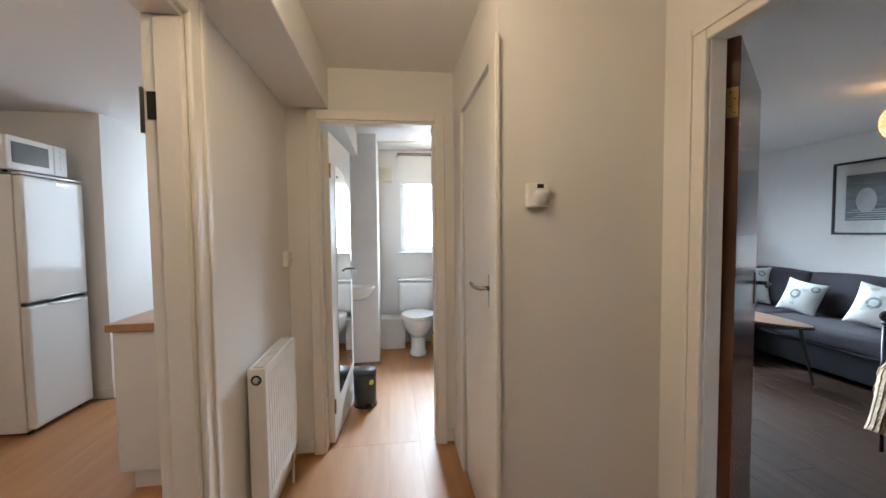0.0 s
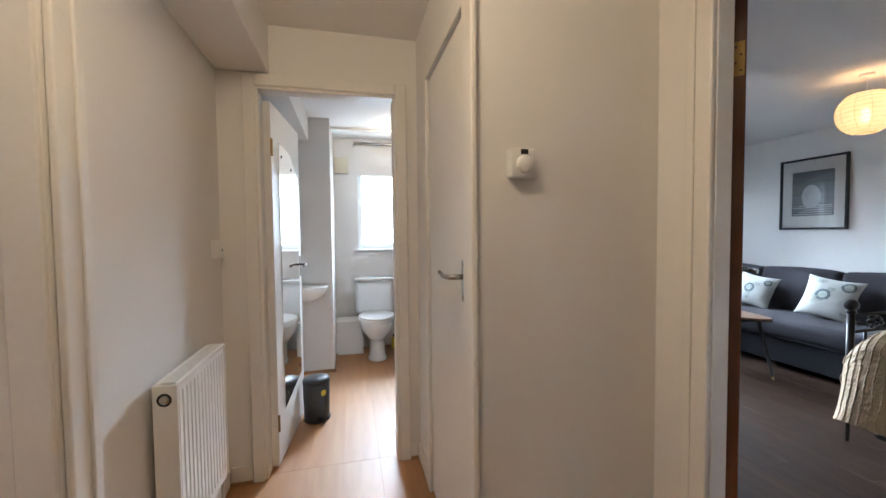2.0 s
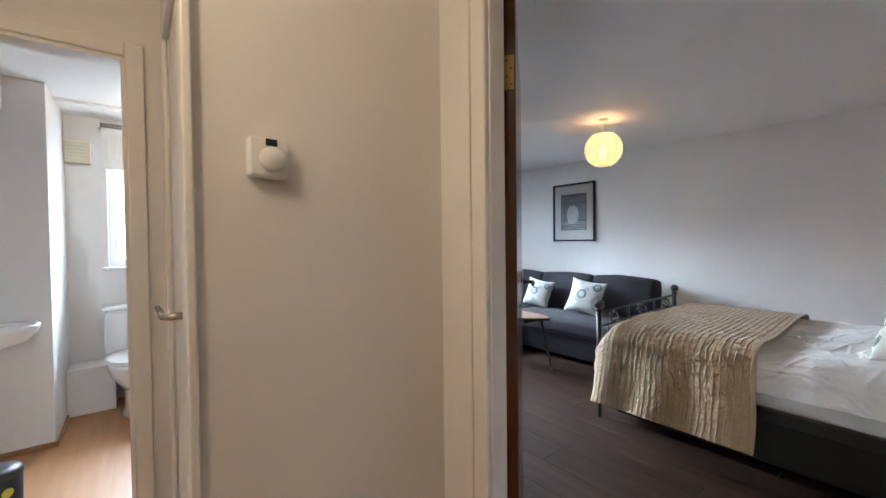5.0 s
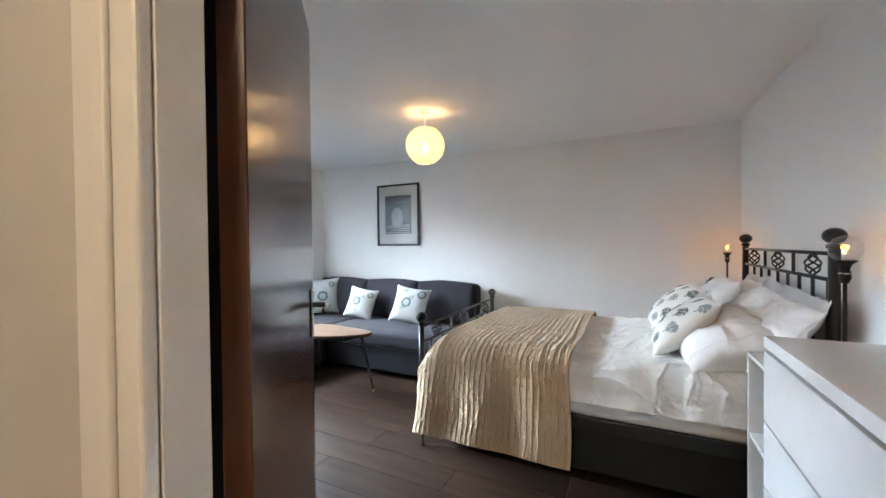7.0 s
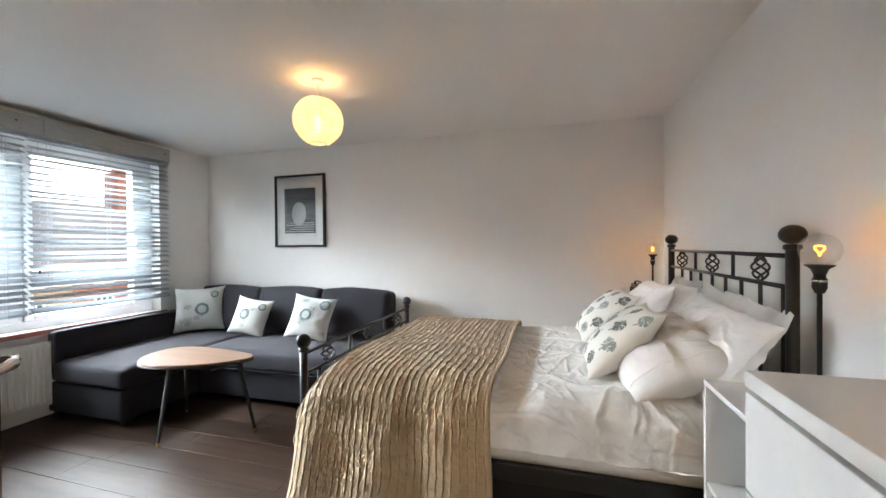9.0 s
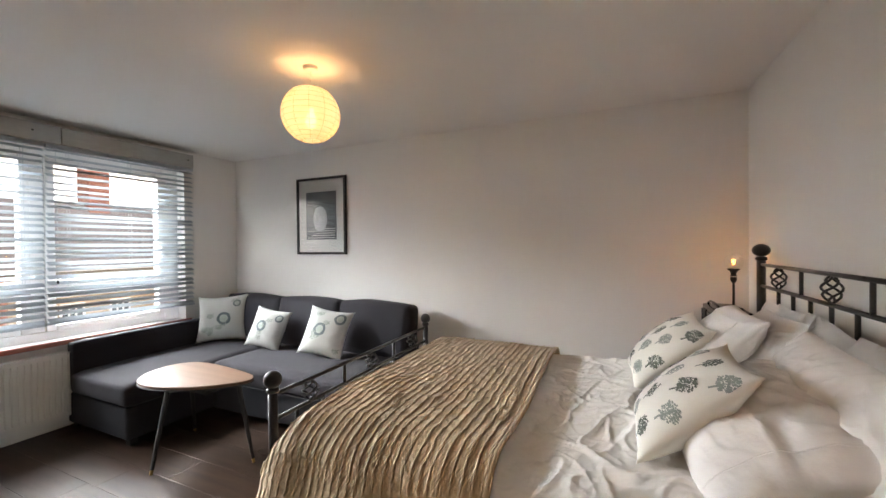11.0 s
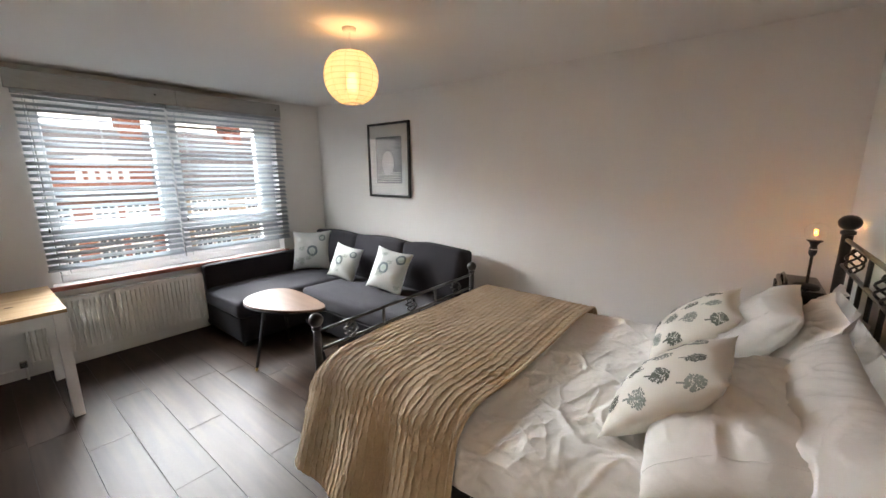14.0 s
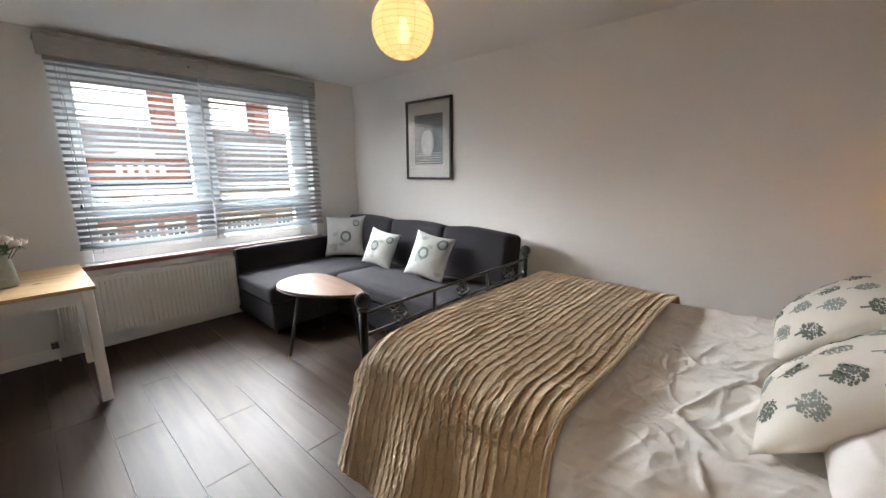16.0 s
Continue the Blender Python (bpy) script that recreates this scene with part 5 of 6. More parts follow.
# ---- hall ----
def closet_door():
    st = tagged(new("door_frame_2"), "white painted frame round the cupboard door", "door frame", kind="structure")
    part("architrave", box(0.690, 1.478, 0, 0.7085, 1.572, CTOP + 0.055, 0.005, 3), M_GLOSS, st)
    part("jamb", box(0.7095, 1.5805, 0, 0.785, 1.594, CTOP - 0.001, 0.002), M_GLOSS, st)
    part("architrave", box(0.695, CY1 - 0.005, 0, 0.709, CY1 + 0.05, CTOP + 0.055, 0.004, 3), M_GLOSS, st)
    part("architrave", box(0.695, 1.573, CTOP - 0.005, 0.709, CY1 - 0.006, CTOP + 0.055, 0.004, 3), M_GLOSS, st)
    t = thing("cupboard_door", pose(0.714, 1.596, 0), "closed plain white flush door with a steel lever", "door")
    w = CY1 - 1.596 - 0.004
    part("leaf", box(0, 0, 0.008, 0.036, w, CTOP - 0.008, 0.002), M_GLOSS, t)
    pl = part("handle_plate", box(-0.006, 0.02, 1.03, -0.0005, 0.058, 1.17, 0.002), M_STEEL, t, "brushed steel handle plate")
    part("lever", tube([(0, 0.04, 1.115), (-0.045, 0.04, 1.115), (-0.055, 0.06, 1.115), (-0.055, 0.125, 1.112), (-0.062, 0.15, 1.125)], [0.009, 0.009, 0.009, 0.008, 0.006], 10), M_STEEL, pl, "curved steel lever", smooth=True)
    for z in (1.045, 1.155):
        part("screw", lathe([(0, 0.001), (0.004, 0.0006), (0.0042, 0)], 8, m=pose(-0.0061, 0.039, z, 0, -90)), M_BRASS, pl)
    for z in (0.2, 1.65):
        part("hinge", tube([(-0.004, w + 0.001, z), (-0.004, w + 0.001, z + 0.08)], 0.005, 8), M_GLOSS, t)


closet_door()


def thermostat():
    t = thing("thermostat", pose(0.847, 1.50, 1.472), "white wall thermostat with a dial and small display", "thermostat")
    bm = box(-0.040, -0.034, -0.045, 0.042, -0.0005, 0.042, 0.007, 3)
    part("case", bm, M_PVC, t)
    part("dial", lathe([(0, 0.014), (0.021, 0.013), (0.026, 0.009), (0.027, 0.0)], 28, m=pose(0.006, -0.0345, -0.006, 90)), M_PVC, t, "round white dial", smooth=True)
    part("display", box(-0.006, -0.0352, 0.024, 0.018, -0.0343, 0.039), M_MATT_BLACK, t, "small dark display")


thermostat()


def light_switch():
    t = thing("light_switch", pose(-0.28, 2.40, 1.20), "white light switch plate on the hall wall", "switch")
    part("plate", box(0.0005, -0.043, -0.043, 0.030, 0.043, 0.043, 0.004), M_PVC, t)
    part("rocker", box(0.0302, -0.012, -0.016, 0.036, 0.012, 0.016, 0.003), M_PVC, t)
    part("mark", box(0.0362, -0.005, -0.012, 0.0366, 0.004, 0.002), M_MATT_BLACK, t)


light_switch()
rad = radiator(pose(-0.28, 2.205, 0, 0, 0, -90), 0.47, 0.235, 0.802, "white panel radiator on the hall wall", 0)
part("bleed_port", lathe([(0, 0.004), (0.008, 0.004), (0.013, 0.001), (0.014, 0.0)], 16, m=pose(0.4701, 0.056, 0.757, 0, 90)), M_STEEL, rad, "round steel bleed plug")
part("port_recess", lathe([(0.014, 0.0012), (0.020, 0.0006), (0.021, 0)], 16, m=pose(0.4701, 0.056, 0.757, 0, 90)), M_MATT_BLACK, rad)


def hall_lamp():
    t = thing("ceiling_lamp", pose(0.17, 0.93, 2.31), "round white glass ceiling lamp in the hall", "lamp")
    part("base", lathe([(0, 0), (0.09, 0), (0.09, -0.02), (0.0, -0.02)], 28), M_PVC, t, smooth=True)
    o = part("bowl", lathe([(0.07, -0.021), (0.12, -0.06), (0.14, -0.13), (0.12, -0.20), (0.06, -0.245), (0.0, -0.255)], 32), M_BOWL, t, "lit white glass bowl", smooth=True)
    o.visible_shadow = False


M_BOWL = glowing("lit_opal_glass", (1.0, 0.8, 0.55), 1.1)
hall_lamp()


def kitchen_frame():
    st = tagged(new("door_frame_3"), "white painted moulded frame of the kitchen doorway", "door frame", kind="structure")
    part("jamb", box(-0.385, KY1 - 0.028, 0, -0.275, KY1 - 0.0005, KTOP - 0.029, 0.002), M_GLOSS, st)
    part("jamb", box(-0.385, KY0 + 0.0005, 0, -0.275, KY0 + 0.028, KTOP - 0.029, 0.002), M_GLOSS, st)
    part("head", box(-0.385, KY0 + 0.0005, KTOP - 0.028, -0.275, KY1 - 0.0005, KTOP - 0.0005, 0.002), M_GLOSS, st)
    part("stop", box(-0.345, KY1 - 0.042, 0, -0.275, KY1 - 0.0285, KTOP - 0.04, 0.003), M_GLOSS, st)
    for y0, y1, b0, b1 in ((KY1 - 0.016, KY1 + 0.075, KY1 + 0.04, KY1 + 0.07), (KY0 - 0.075, KY0 + 0.016, KY0 - 0.07, KY0 - 0.04)):
        part("architrave", box(-0.2745, y0, 0, -0.256, y1, KTOP + 0.06, 0.006, 3), M_GLOSS, st)
        part("moulding", box(-0.2565, b0, 0, -0.248, b1, KTOP + 0.055, 0.004, 3), M_GLOSS, st)
    part("architrave", box(-0.2745, KY0 + 0.017, KTOP - 0.016, -0.256, KY1 - 0.017, KTOP + 0.06, 0.006, 3), M_GLOSS, st)
    h = part("hinge_plate", box(-0.375, KY1 - 0.0305, 1.68, -0.350, KY1 - 0.0282, 1.76, 0.0005), M_IRON, st, "dark hinge plate")
    part("hinge_pin", tube([(-0.387, KY1 - 0.033, 1.64), (-0.387, KY1 - 0.033, 1.77)], 0.006, 10), M_IRON, h)


kitchen_frame()


def bath_frame():
    st = tagged(new("door_frame_4"), "white painted frame of the bathroom doorway", "door frame", kind="structure")
    part("jamb", box(BX0 + 0.0005, 2.495, 0, BX0 + 0.026, 2.585, BTOP - 0.027, 0.002), M_GLOSS, st)
    part("jamb", box(BX1 - 0.026, 2.495, 0, BX1 - 0.0005, 2.585, BTOP - 0.027, 0.002), M_GLOSS, st)
    part("head", box(BX0 + 0.0005, 2.495, BTOP - 0.026, BX1 - 0.0005, 2.585, BTOP - 0.0005, 0.002), M_GLOSS, st)
    part("architrave", box(BX0 - 0.045, 2.478, 0, BX0 + 0.012, 2.4945, BTOP + 0.045, 0.005, 3), M_GLOSS, st)
    part("architrave", box(BX1 - 0.012, 2.478, 0, BX1 + 0.045, 2.4945, BTOP + 0.045, 0.005, 3), M_GLOSS, st)
    part("architrave", box(BX0 + 0.013, 2.478, BTOP - 0.012, BX1 - 0.013, 2.4945, BTOP + 0.045, 0.005, 3), M_GLOSS, st)


bath_frame()
M_OAKTRIM = wood("light_wood_trim", (0.33, 0.19, 0.09), (0.42, 0.25, 0.13), 0.4, 12, (1, 10, 10))
skirting("baseboard_hall", [(-0.279, 1.40, 0, -0.265, 2.476, 0.09), (-0.265, 2.486, 0, BX0 - 0.046, 2.499, 0.09), (BX1 + 0.046, 2.486, 0, 0.694, 2.499, 0.09), (0.696, CY1 + 0.051, 0, 0.709, 2.485, 0.09), (0.711, 1.486, 0, 1.334, 1.499, 0.09)])
structure("trim_hall", boxes([(-0.264, 2.474, 0, BX0 - 0.046, 2.4855, 0.016), (BX1 + 0.046, 2.474, 0, 0.694, 2.4855, 0.016)], 0.003), M_OAKTRIM, "light wood floor beading", "trim")


# ---- bathroom ----
M_MIRROR = material("silvered_mirror", (0.92, 0.93, 0.93), 0.02, 1.0, vary=0.0, bump=0)
M_PORC = material("white_porcelain", (0.84, 0.84, 0.83), 0.12, vary=0.01, bump=0.0, coat=0.4)
M_BIN = material("charcoal_metal", (0.045, 0.046, 0.05), 0.35, 0.2, vary=0.08, bump=0.02)
M_STICKER = material("yellow_sticker", (0.75, 0.62, 0.08), 0.5, bump=0)
M_FROST = bpy.data.materials.new("frosted_glass")
M_FROST.use_nodes = True
_n3 = M_FROST.node_tree
_fa, _fb, _fm = _n3.nodes.new("ShaderNodeBsdfTranslucent"), _n3.nodes.new("ShaderNodeBsdfTransparent"), _n3.nodes.new("ShaderNodeMixShader")
_fa.inputs[0].default_value = (0.86, 0.88, 0.88, 1)
_fm.inputs[0].default_value = 0.6
_n3.links.new(_fa.outputs[0], _fm.inputs[1])
_n3.links.new(_fb.outputs[0], _fm.inputs[2])
_n3.links.new(_fm.outputs[0], _n3.nodes["Material Output"].inputs[0])


def bath_door():
    t = thing("bathroom_door", Matrix.Translation((-0.052, 2.588, 0)) @ Matrix.Rotation(radians(85), 4, "Z"), "open white bathroom door with a long mirror on it", "door")
    w = 0.655
    part("leaf", box(0.0, 0.0, 0.008, w, 0.038, 1.965, 0.002), M_GLOSS, t)
    bm = bmesh.new()
    x0, x1, z0, z1 = 0.13, 0.565, 0.27, 1.78
    front = [(x0, z0 + 0.0), (x1, z0 + 0.06), (x1, z1 - 0.14), (x0 + 0.24, z1 - 0.02), (x0, z1)]
    a = [bm.verts.new((x, -0.006, z)) for x, z in front]
    b = [bm.verts.new((x, -0.001, z)) for x, z in front]
    bm.faces.new(a)
    bm.faces.new(b[::-1])
    for i in range(5):
        j = (i + 1) % 5
        bm.faces.new((a[i], b[i], b[j], a[j]))
    bmesh.ops.recalc_face_normals(bm, faces=bm.faces[:])
    mi = part("mirror", bm, M_MIRROR, t, "tall frameless mirror")
    for x, z in ((x0 + 0.05, z1 - 0.07), (x0 + 0.27, z1 - 0.11), (x0 + 0.05, z0 + 0.07), (x1 - 0.05, z0 + 0.12)):
        part("mirror_screw", lathe([(0, 0.004), (0.008, 0.003), (0.009, 0)], 10, m=pose(x, -0.0061, z, 90)), M_IRON, mi, "dark screw cap")
    for y, s in ((0.0, -1), (0.038, 1)):
        pl = part("handle_plate", box(w - 0.065, y - 0.005 if s < 0 else y + 0.0005, 0.98, w - 0.03, y - 0.0005 if s < 0 else y + 0.005, 1.12, 0.002), M_STEEL, t, "steel handle plate")
        part("lever", tube([(w - 0.047, y, 1.06), (w - 0.047, y + s * 0.045, 1.06), (w - 0.07, y + s * 0.05, 1.06), (w - 0.15, y + s * 0.05, 1.055)], 0.008, 10), M_STEEL, pl, "steel lever", smooth=True)
    for z in (0.2, 1.68):
        part("hinge", tube([(-0.003, -0.004, z), (-0.003, -0.004, z + 0.09)], 0.006, 8), M_BRASS, t)


bath_door()
structure("pier_bathroom", box(-0.28, 4.02, 0, 0.182, 4.75, 2.31, 0.004), M_WALL, "white boxed pier in the bathroom", "wall")
structure("trim_pier", boxes([(-0.279, 4.006, 0, 0.196, 4.019, 0.03), (0.183, 4.019, 0, 0.196, 4.49, 0.03)], 0.003), M_OAKTRIM, "light wood floor beading", "trim")
structure("boxing_bathroom", box(0.184, 4.50, 0, 0.46, 4.749, 0.35, 0.004), M_WALL, "white low pipe boxing under the window", "boxing")
structure("beam_bathroom", box(-0.279, 2.60, 2.10, 0.0, 4.019, 2.309, 0.004), M_WALL, "white boxed duct along the bathroom ceiling", "boxing")
structure("trim_ceiling_bathroom", boxes([(0.184, 4.30, 2.285, 1.359, 4.325, 2.309)], 0.003), M_GLOSS, "white ceiling batten", "trim")


def bathroom_window():
    win = tagged(new("window_2"), "white bathroom window with frosted glass", "window", kind="structure")
    y0, y1 = 4.84, 4.90
    part("window_frame", box(BWX0, y0, BWZ0, BWX0 + 0.055, y1, BWZ1, 0.004), M_PVC, win)
    part("window_frame", box(BWX1 - 0.055, y0, BWZ0, BWX1, y1, BWZ1, 0.004), M_PVC, win)
    part("window_frame", box(BWX0 + 0.056, y0, BWZ0, BWX1 - 0.056, y1, BWZ0 + 0.06, 0.004), M_PVC, win)
    part("window_frame", box(BWX0 + 0.056, y0, BWZ1 - 0.055, BWX1 - 0.056, y1, BWZ1, 0.004), M_PVC, win)
    for a, b in ((BWZ0 + 0.061, BWZ1 - 0.056),):
        p = part("pane", box(BWX0 + 0.056, 4.86, a, BWX1 - 0.056, 4.866, b), M_FROST, win, "frosted glass pane")
        p.visible_shadow = False
    part("window_sill", box(BWX0 - 0.04, 4.725, BWZ0 - 0.025, BWX1 + 0.04, 4.839, BWZ0 - 0.001, 0.004), M_PVC, win)


bathroom_window()


def roller_blind():
    t = thing("roller_blind", pose(0.80, 4.69, 2.25), "half-lowered white roller blind over the bathroom window", "blind")
    part("tube", tube([(-0.40, 0, 0), (0.40, 0, 0)], 0.018, 16), M_STEEL, t, smooth=True)
    part("cloth", box(-0.39, 0.014, -0.335, 0.39, 0.016, 0.0), M_ROLLER, t, "plain white cloth")
    part("hem_bar", box(-0.39, 0.009, -0.35, 0.39, 0.021, -0.336, 0.003), M_ROLLER, t)
    part("bracket", boxes([(-0.412, -0.02, -0.025, -0.402, 0.0595, 0.03), (0.402, -0.02, -0.025, 0.412, 0.0595, 0.03)]), M_PVC, t)


roller_blind()


def bathroom_lamp():
    t = thing("bathroom_ceiling_lamp", pose(0.835, 4.1, 2.31), "small lit opal glass lamp on the bathroom ceiling", "lamp")
    part("base", lathe([(0, 0), (0.06, 0), (0.06, -0.02), (0.0, -0.02)], 24), M_PVC, t, smooth=True)
    o = part("globe", lathe([(0.05, -0.021), (0.08, -0.05), (0.09, -0.09), (0.075, -0.135), (0.04, -0.158), (0.0, -0.165)], 28), M_BOWL, t, "lit opal glass globe", smooth=True)
    o.visible_shadow = False


bathroom_lamp()


def kitchen_lamp():
    t = thing("kitchen_ceiling_lamp", pose(-1.65, 1.1, 2.31), "lit round opal lamp on the kitchen ceiling", "lamp")
    part("base", lathe([(0, 0), (0.06, 0), (0.06, -0.02), (0.0, -0.02)], 24), M_PVC, t, smooth=True)
    o = part("globe", lathe([(0.05, -0.021), (0.09, -0.05), (0.11, -0.10), (0.09, -0.155), (0.05, -0.178), (0.0, -0.185)], 28), M_BOWL, t, "lit opal glass globe", smooth=True)
    o.visible_shadow = False


kitchen_lamp()


def extractor():
    t = thing("extractor_fan", pose(0.262, 4.749, 2.015), "square cream extractor fan high on the bathroom wall", "fan")
    part("case", box(-0.078, -0.05, -0.085, 0.078, -0.0005, 0.085, 0.006), M_CREAMPLASTIC, t)
    for k in range(5):
        part("louvre", box(-0.06, -0.056, -0.06 + 0.026 * k, 0.06, -0.0505, -0.046 + 0.026 * k, 0.001), M_CREAMPLASTIC, t)


M_CREAMPLASTIC = material("cream_plastic", (0.74, 0.70, 0.58), 0.45, vary=0.03, bump=0)
extractor()


def toilet():
    t = thing("toilet", pose(0.595, 4.66, 0), "white close-coupled toilet with a closed seat", "toilet")
    cis = part("cistern", soft_box(0.40, 0.17, 0.35, 0.03, 0.004, 10), M_PORC, t, smooth=True)
    cis.location = (0, 0.0, 0.405)
    lid = part("cistern_lid", soft_box(0.425, 0.185, 0.035, 0.012, 0.003, 10), M_PORC, t, smooth=True)
    lid.location = (0, 0, 0.757)
    part("flush_button", lathe([(0, 0.006), (0.018, 0.005), (0.02, 0.0)], 20, m=Matrix.Translation((0, 0, 0.793))), M_STEEL, t, "chrome button")
    def ring(z, cy, rx, ry):
        return [(rx * math.cos(2 * math.pi * i / 32), cy + ry * math.sin(2 * math.pi * i / 32) * (1.12 if math.sin(2 * math.pi * i / 32) < 0 else 1), z) for i in range(32)]
    def loft(levels):
        bm = bmesh.new()
        rs = [[bm.verts.new(p) for p in ring(*l)] for l in levels]
        for a, b in zip(rs, rs[1:]):
            for i in range(32):
                bm.faces.new((a[i], a[(i + 1) % 32], b[(i + 1) % 32], b[i]))
        bm.faces.new(rs[0][::-1])
        bm.faces.new(rs[-1])
        return bm
    part("pedestal", loft([(0.0, -0.33, 0.098, 0.13), (0.02, -0.33, 0.095, 0.13), (0.05, -0.32, 0.08, 0.125), (0.18, -0.31, 0.078, 0.13), (0.24, -0.30, 0.10, 0.16)]), M_PORC, t, smooth=True)
    part("bowl", loft([(0.20, -0.30, 0.09, 0.15), (0.26, -0.30, 0.13, 0.19), (0.32, -0.30, 0.165, 0.215), (0.38, -0.30, 0.178, 0.225), (0.403, -0.30, 0.178, 0.225)]), M_PORC, t, smooth=True)
    part("seat", loft([(0.405, -0.30, 0.178, 0.225), (0.408, -0.30, 0.184, 0.23), (0.418, -0.30, 0.184, 0.23), (0.421, -0.30, 0.18, 0.226)]), M_PVC, t, smooth=True)
    part("seat_lid", loft([(0.424, -0.30, 0.178, 0.225), (0.427, -0.30, 0.184, 0.23), (0.437, -0.30, 0.182, 0.228), (0.443, -0.30, 0.165, 0.21)]), M_PVC, t, smooth=True)
    part("seat_hinge", box(-0.09, -0.10, 0.404, 0.09, -0.086, 0.43, 0.004), M_PVC, t)


toilet()


def basin():
    t = thing("wash_basin", pose(-0.05, 3.86, 0.70), "small white wall-hung wash basin", "basin")
    bm = bmesh.new()
    levels = ((0.0, 0.10, 0.08), (0.03, 0.16, 0.11), (0.08, 0.195, 0.14), (0.115, 0.205, 0.150), (0.122, 0.20, 0.146), (0.115, 0.185, 0.13), (0.07, 0.15, 0.10), (0.04, 0.08, 0.06))
    rs = [[bm.verts.new((rx * math.cos(2 * math.pi * i / 32), ry * math.sin(2 * math.pi * i / 32), z)) for i in range(32)] for z, rx, ry in levels]
    for a, b in zip(rs, rs[1:]):
        for i in range(32):
            bm.faces.new((a[i], a[(i + 1) % 32], b[(i + 1) % 32], b[i]))
    bm.faces.new(rs[0][::-1])
    bm.faces.new(rs[-1])
    part("bowl", bm, M_PORC, t, smooth=True)
    part("tap", tube([(-0.12, 0.10, 0.11), (-0.12, 0.10, 0.17), (-0.11, 0.06, 0.18), (-0.10, 0.02, 0.165)], 0.009, 10), M_STEEL, t, "chrome tap", smooth=True)
    part("bracket", box(-0.10, 0.10, 0.01, 0.10, 0.1595, 0.10, 0.006), M_PORC, t)


basin()


def pedal_bin():
    t = thing("pedal_bin", pose(0.098, 3.125, 0), "small charcoal pedal bin on the bathroom floor", "bin")
    part("body", lathe([(0, 0.004), (0.082, 0.004), (0.084, 0.01), (0.088, 0.255), (0.0, 0.255)], 32), M_BIN, t, smooth=True)
    part("foot_ring", lathe([(0.084, 0.0), (0.09, 0.002), (0.09, 0.018), (0.085, 0.02)], 32), M_MATT_BLACK, t, smooth=True)
    part("lid", lathe([(0.09, 0.256), (0.091, 0.268), (0.083, 0.284), (0.05, 0.292), (0.0, 0.295)], 32), M_BIN, t, smooth=True)
    part("pedal", box(0.01, -0.115, 0.018, 0.062, -0.075, 0.034, 0.005), M_MATT_BLACK, t)
    part("sticker", lathe([(0, 0.0012), (0.020, 0.001), (0.0205, 0)], 20, m=Matrix.Translation((0.052, -0.072, 0.20)) @ pose(0, 0, 0, 90, 0, 36)), M_STICKER, t, "round yellow sticker")


pedal_bin()


def small_bottle():
    t = thing("cleaning_bottle", pose(0.80, 4.62, 0), "small yellow bottle on the floor behind the toilet", "bottle")
    part("body", lathe([(0, 0), (0.032, 0.002), (0.033, 0.10), (0.014, 0.125), (0.0, 0.125)], 16), M_STICKER, t, smooth=True)
    part("cap", lathe([(0.015, 0.125), (0.015, 0.15), (0.0, 0.152)], 12), M_MATT_BLACK, t, "black cap")


small_bottle()


# ---- kitchen ----
M_FRIDGE = material("white_enamel", (0.80, 0.80, 0.79), 0.18, vary=0.012, scale=3, bump=0.005, coat=0.3)
M_WORKTOP = wood("beech_worktop", (0.42, 0.24, 0.11), (0.52, 0.32, 0.16), 0.35, 12, (12, 1, 12))


def fridge():
    t = thing("fridge_freezer", pose(-2.06, 2.99, 0), "white fridge freezer with two rounded doors", "fridge")
    w = 0.505
    part("cabinet", box(-0.56, 0.004, 0.02, -0.062, w - 0.004, 1.745, 0.008), M_FRIDGE, t)
    part("door", box(-0.058, 0.0, 0.895, 0.0, w, 1.742, 0.018, 4), M_FRIDGE, t, "white upper door")
    part("door", box(-0.058, 0.0, 0.04, 0.0, w, 0.872, 0.018, 4), M_FRIDGE, t, "white lower door")
    part("gap_shadow", box(-0.055, 0.012, 0.8725, -0.02, w - 0.012, 0.8945), M_MATT_BLACK, t)
    part("top_trim", box(-0.058, 0.002, 1.7465, -0.004, w - 0.002, 1.762, 0.005), M_FRIDGE, t)
    bm = bmesh.new()
    for s, z in ((1, 0.897), (-1, 0.868)):
        pts = [(0.002 + 0.012 * math.sin(math.pi * k / 10), 0.14 + 0.33 * k / 10, z + s * 0.012 * math.sin(math.pi * k / 10)) for k in range(11)]
        tube(pts, 0.006, 8, bm)
    part("handle", bm, M_STEEL, t, "grey moulded grip", smooth=True)
    for y in (0.05, w - 0.05):
        part("foot", tube([(-0.08, y, 0), (-0.08, y, 0.022)], 0.018, 10), M_MATT_BLACK, t)
    part("badge", box(0.0003, 0.26, 1.70, 0.0012, 0.36, 1.715), M_STEEL, t)


fridge()


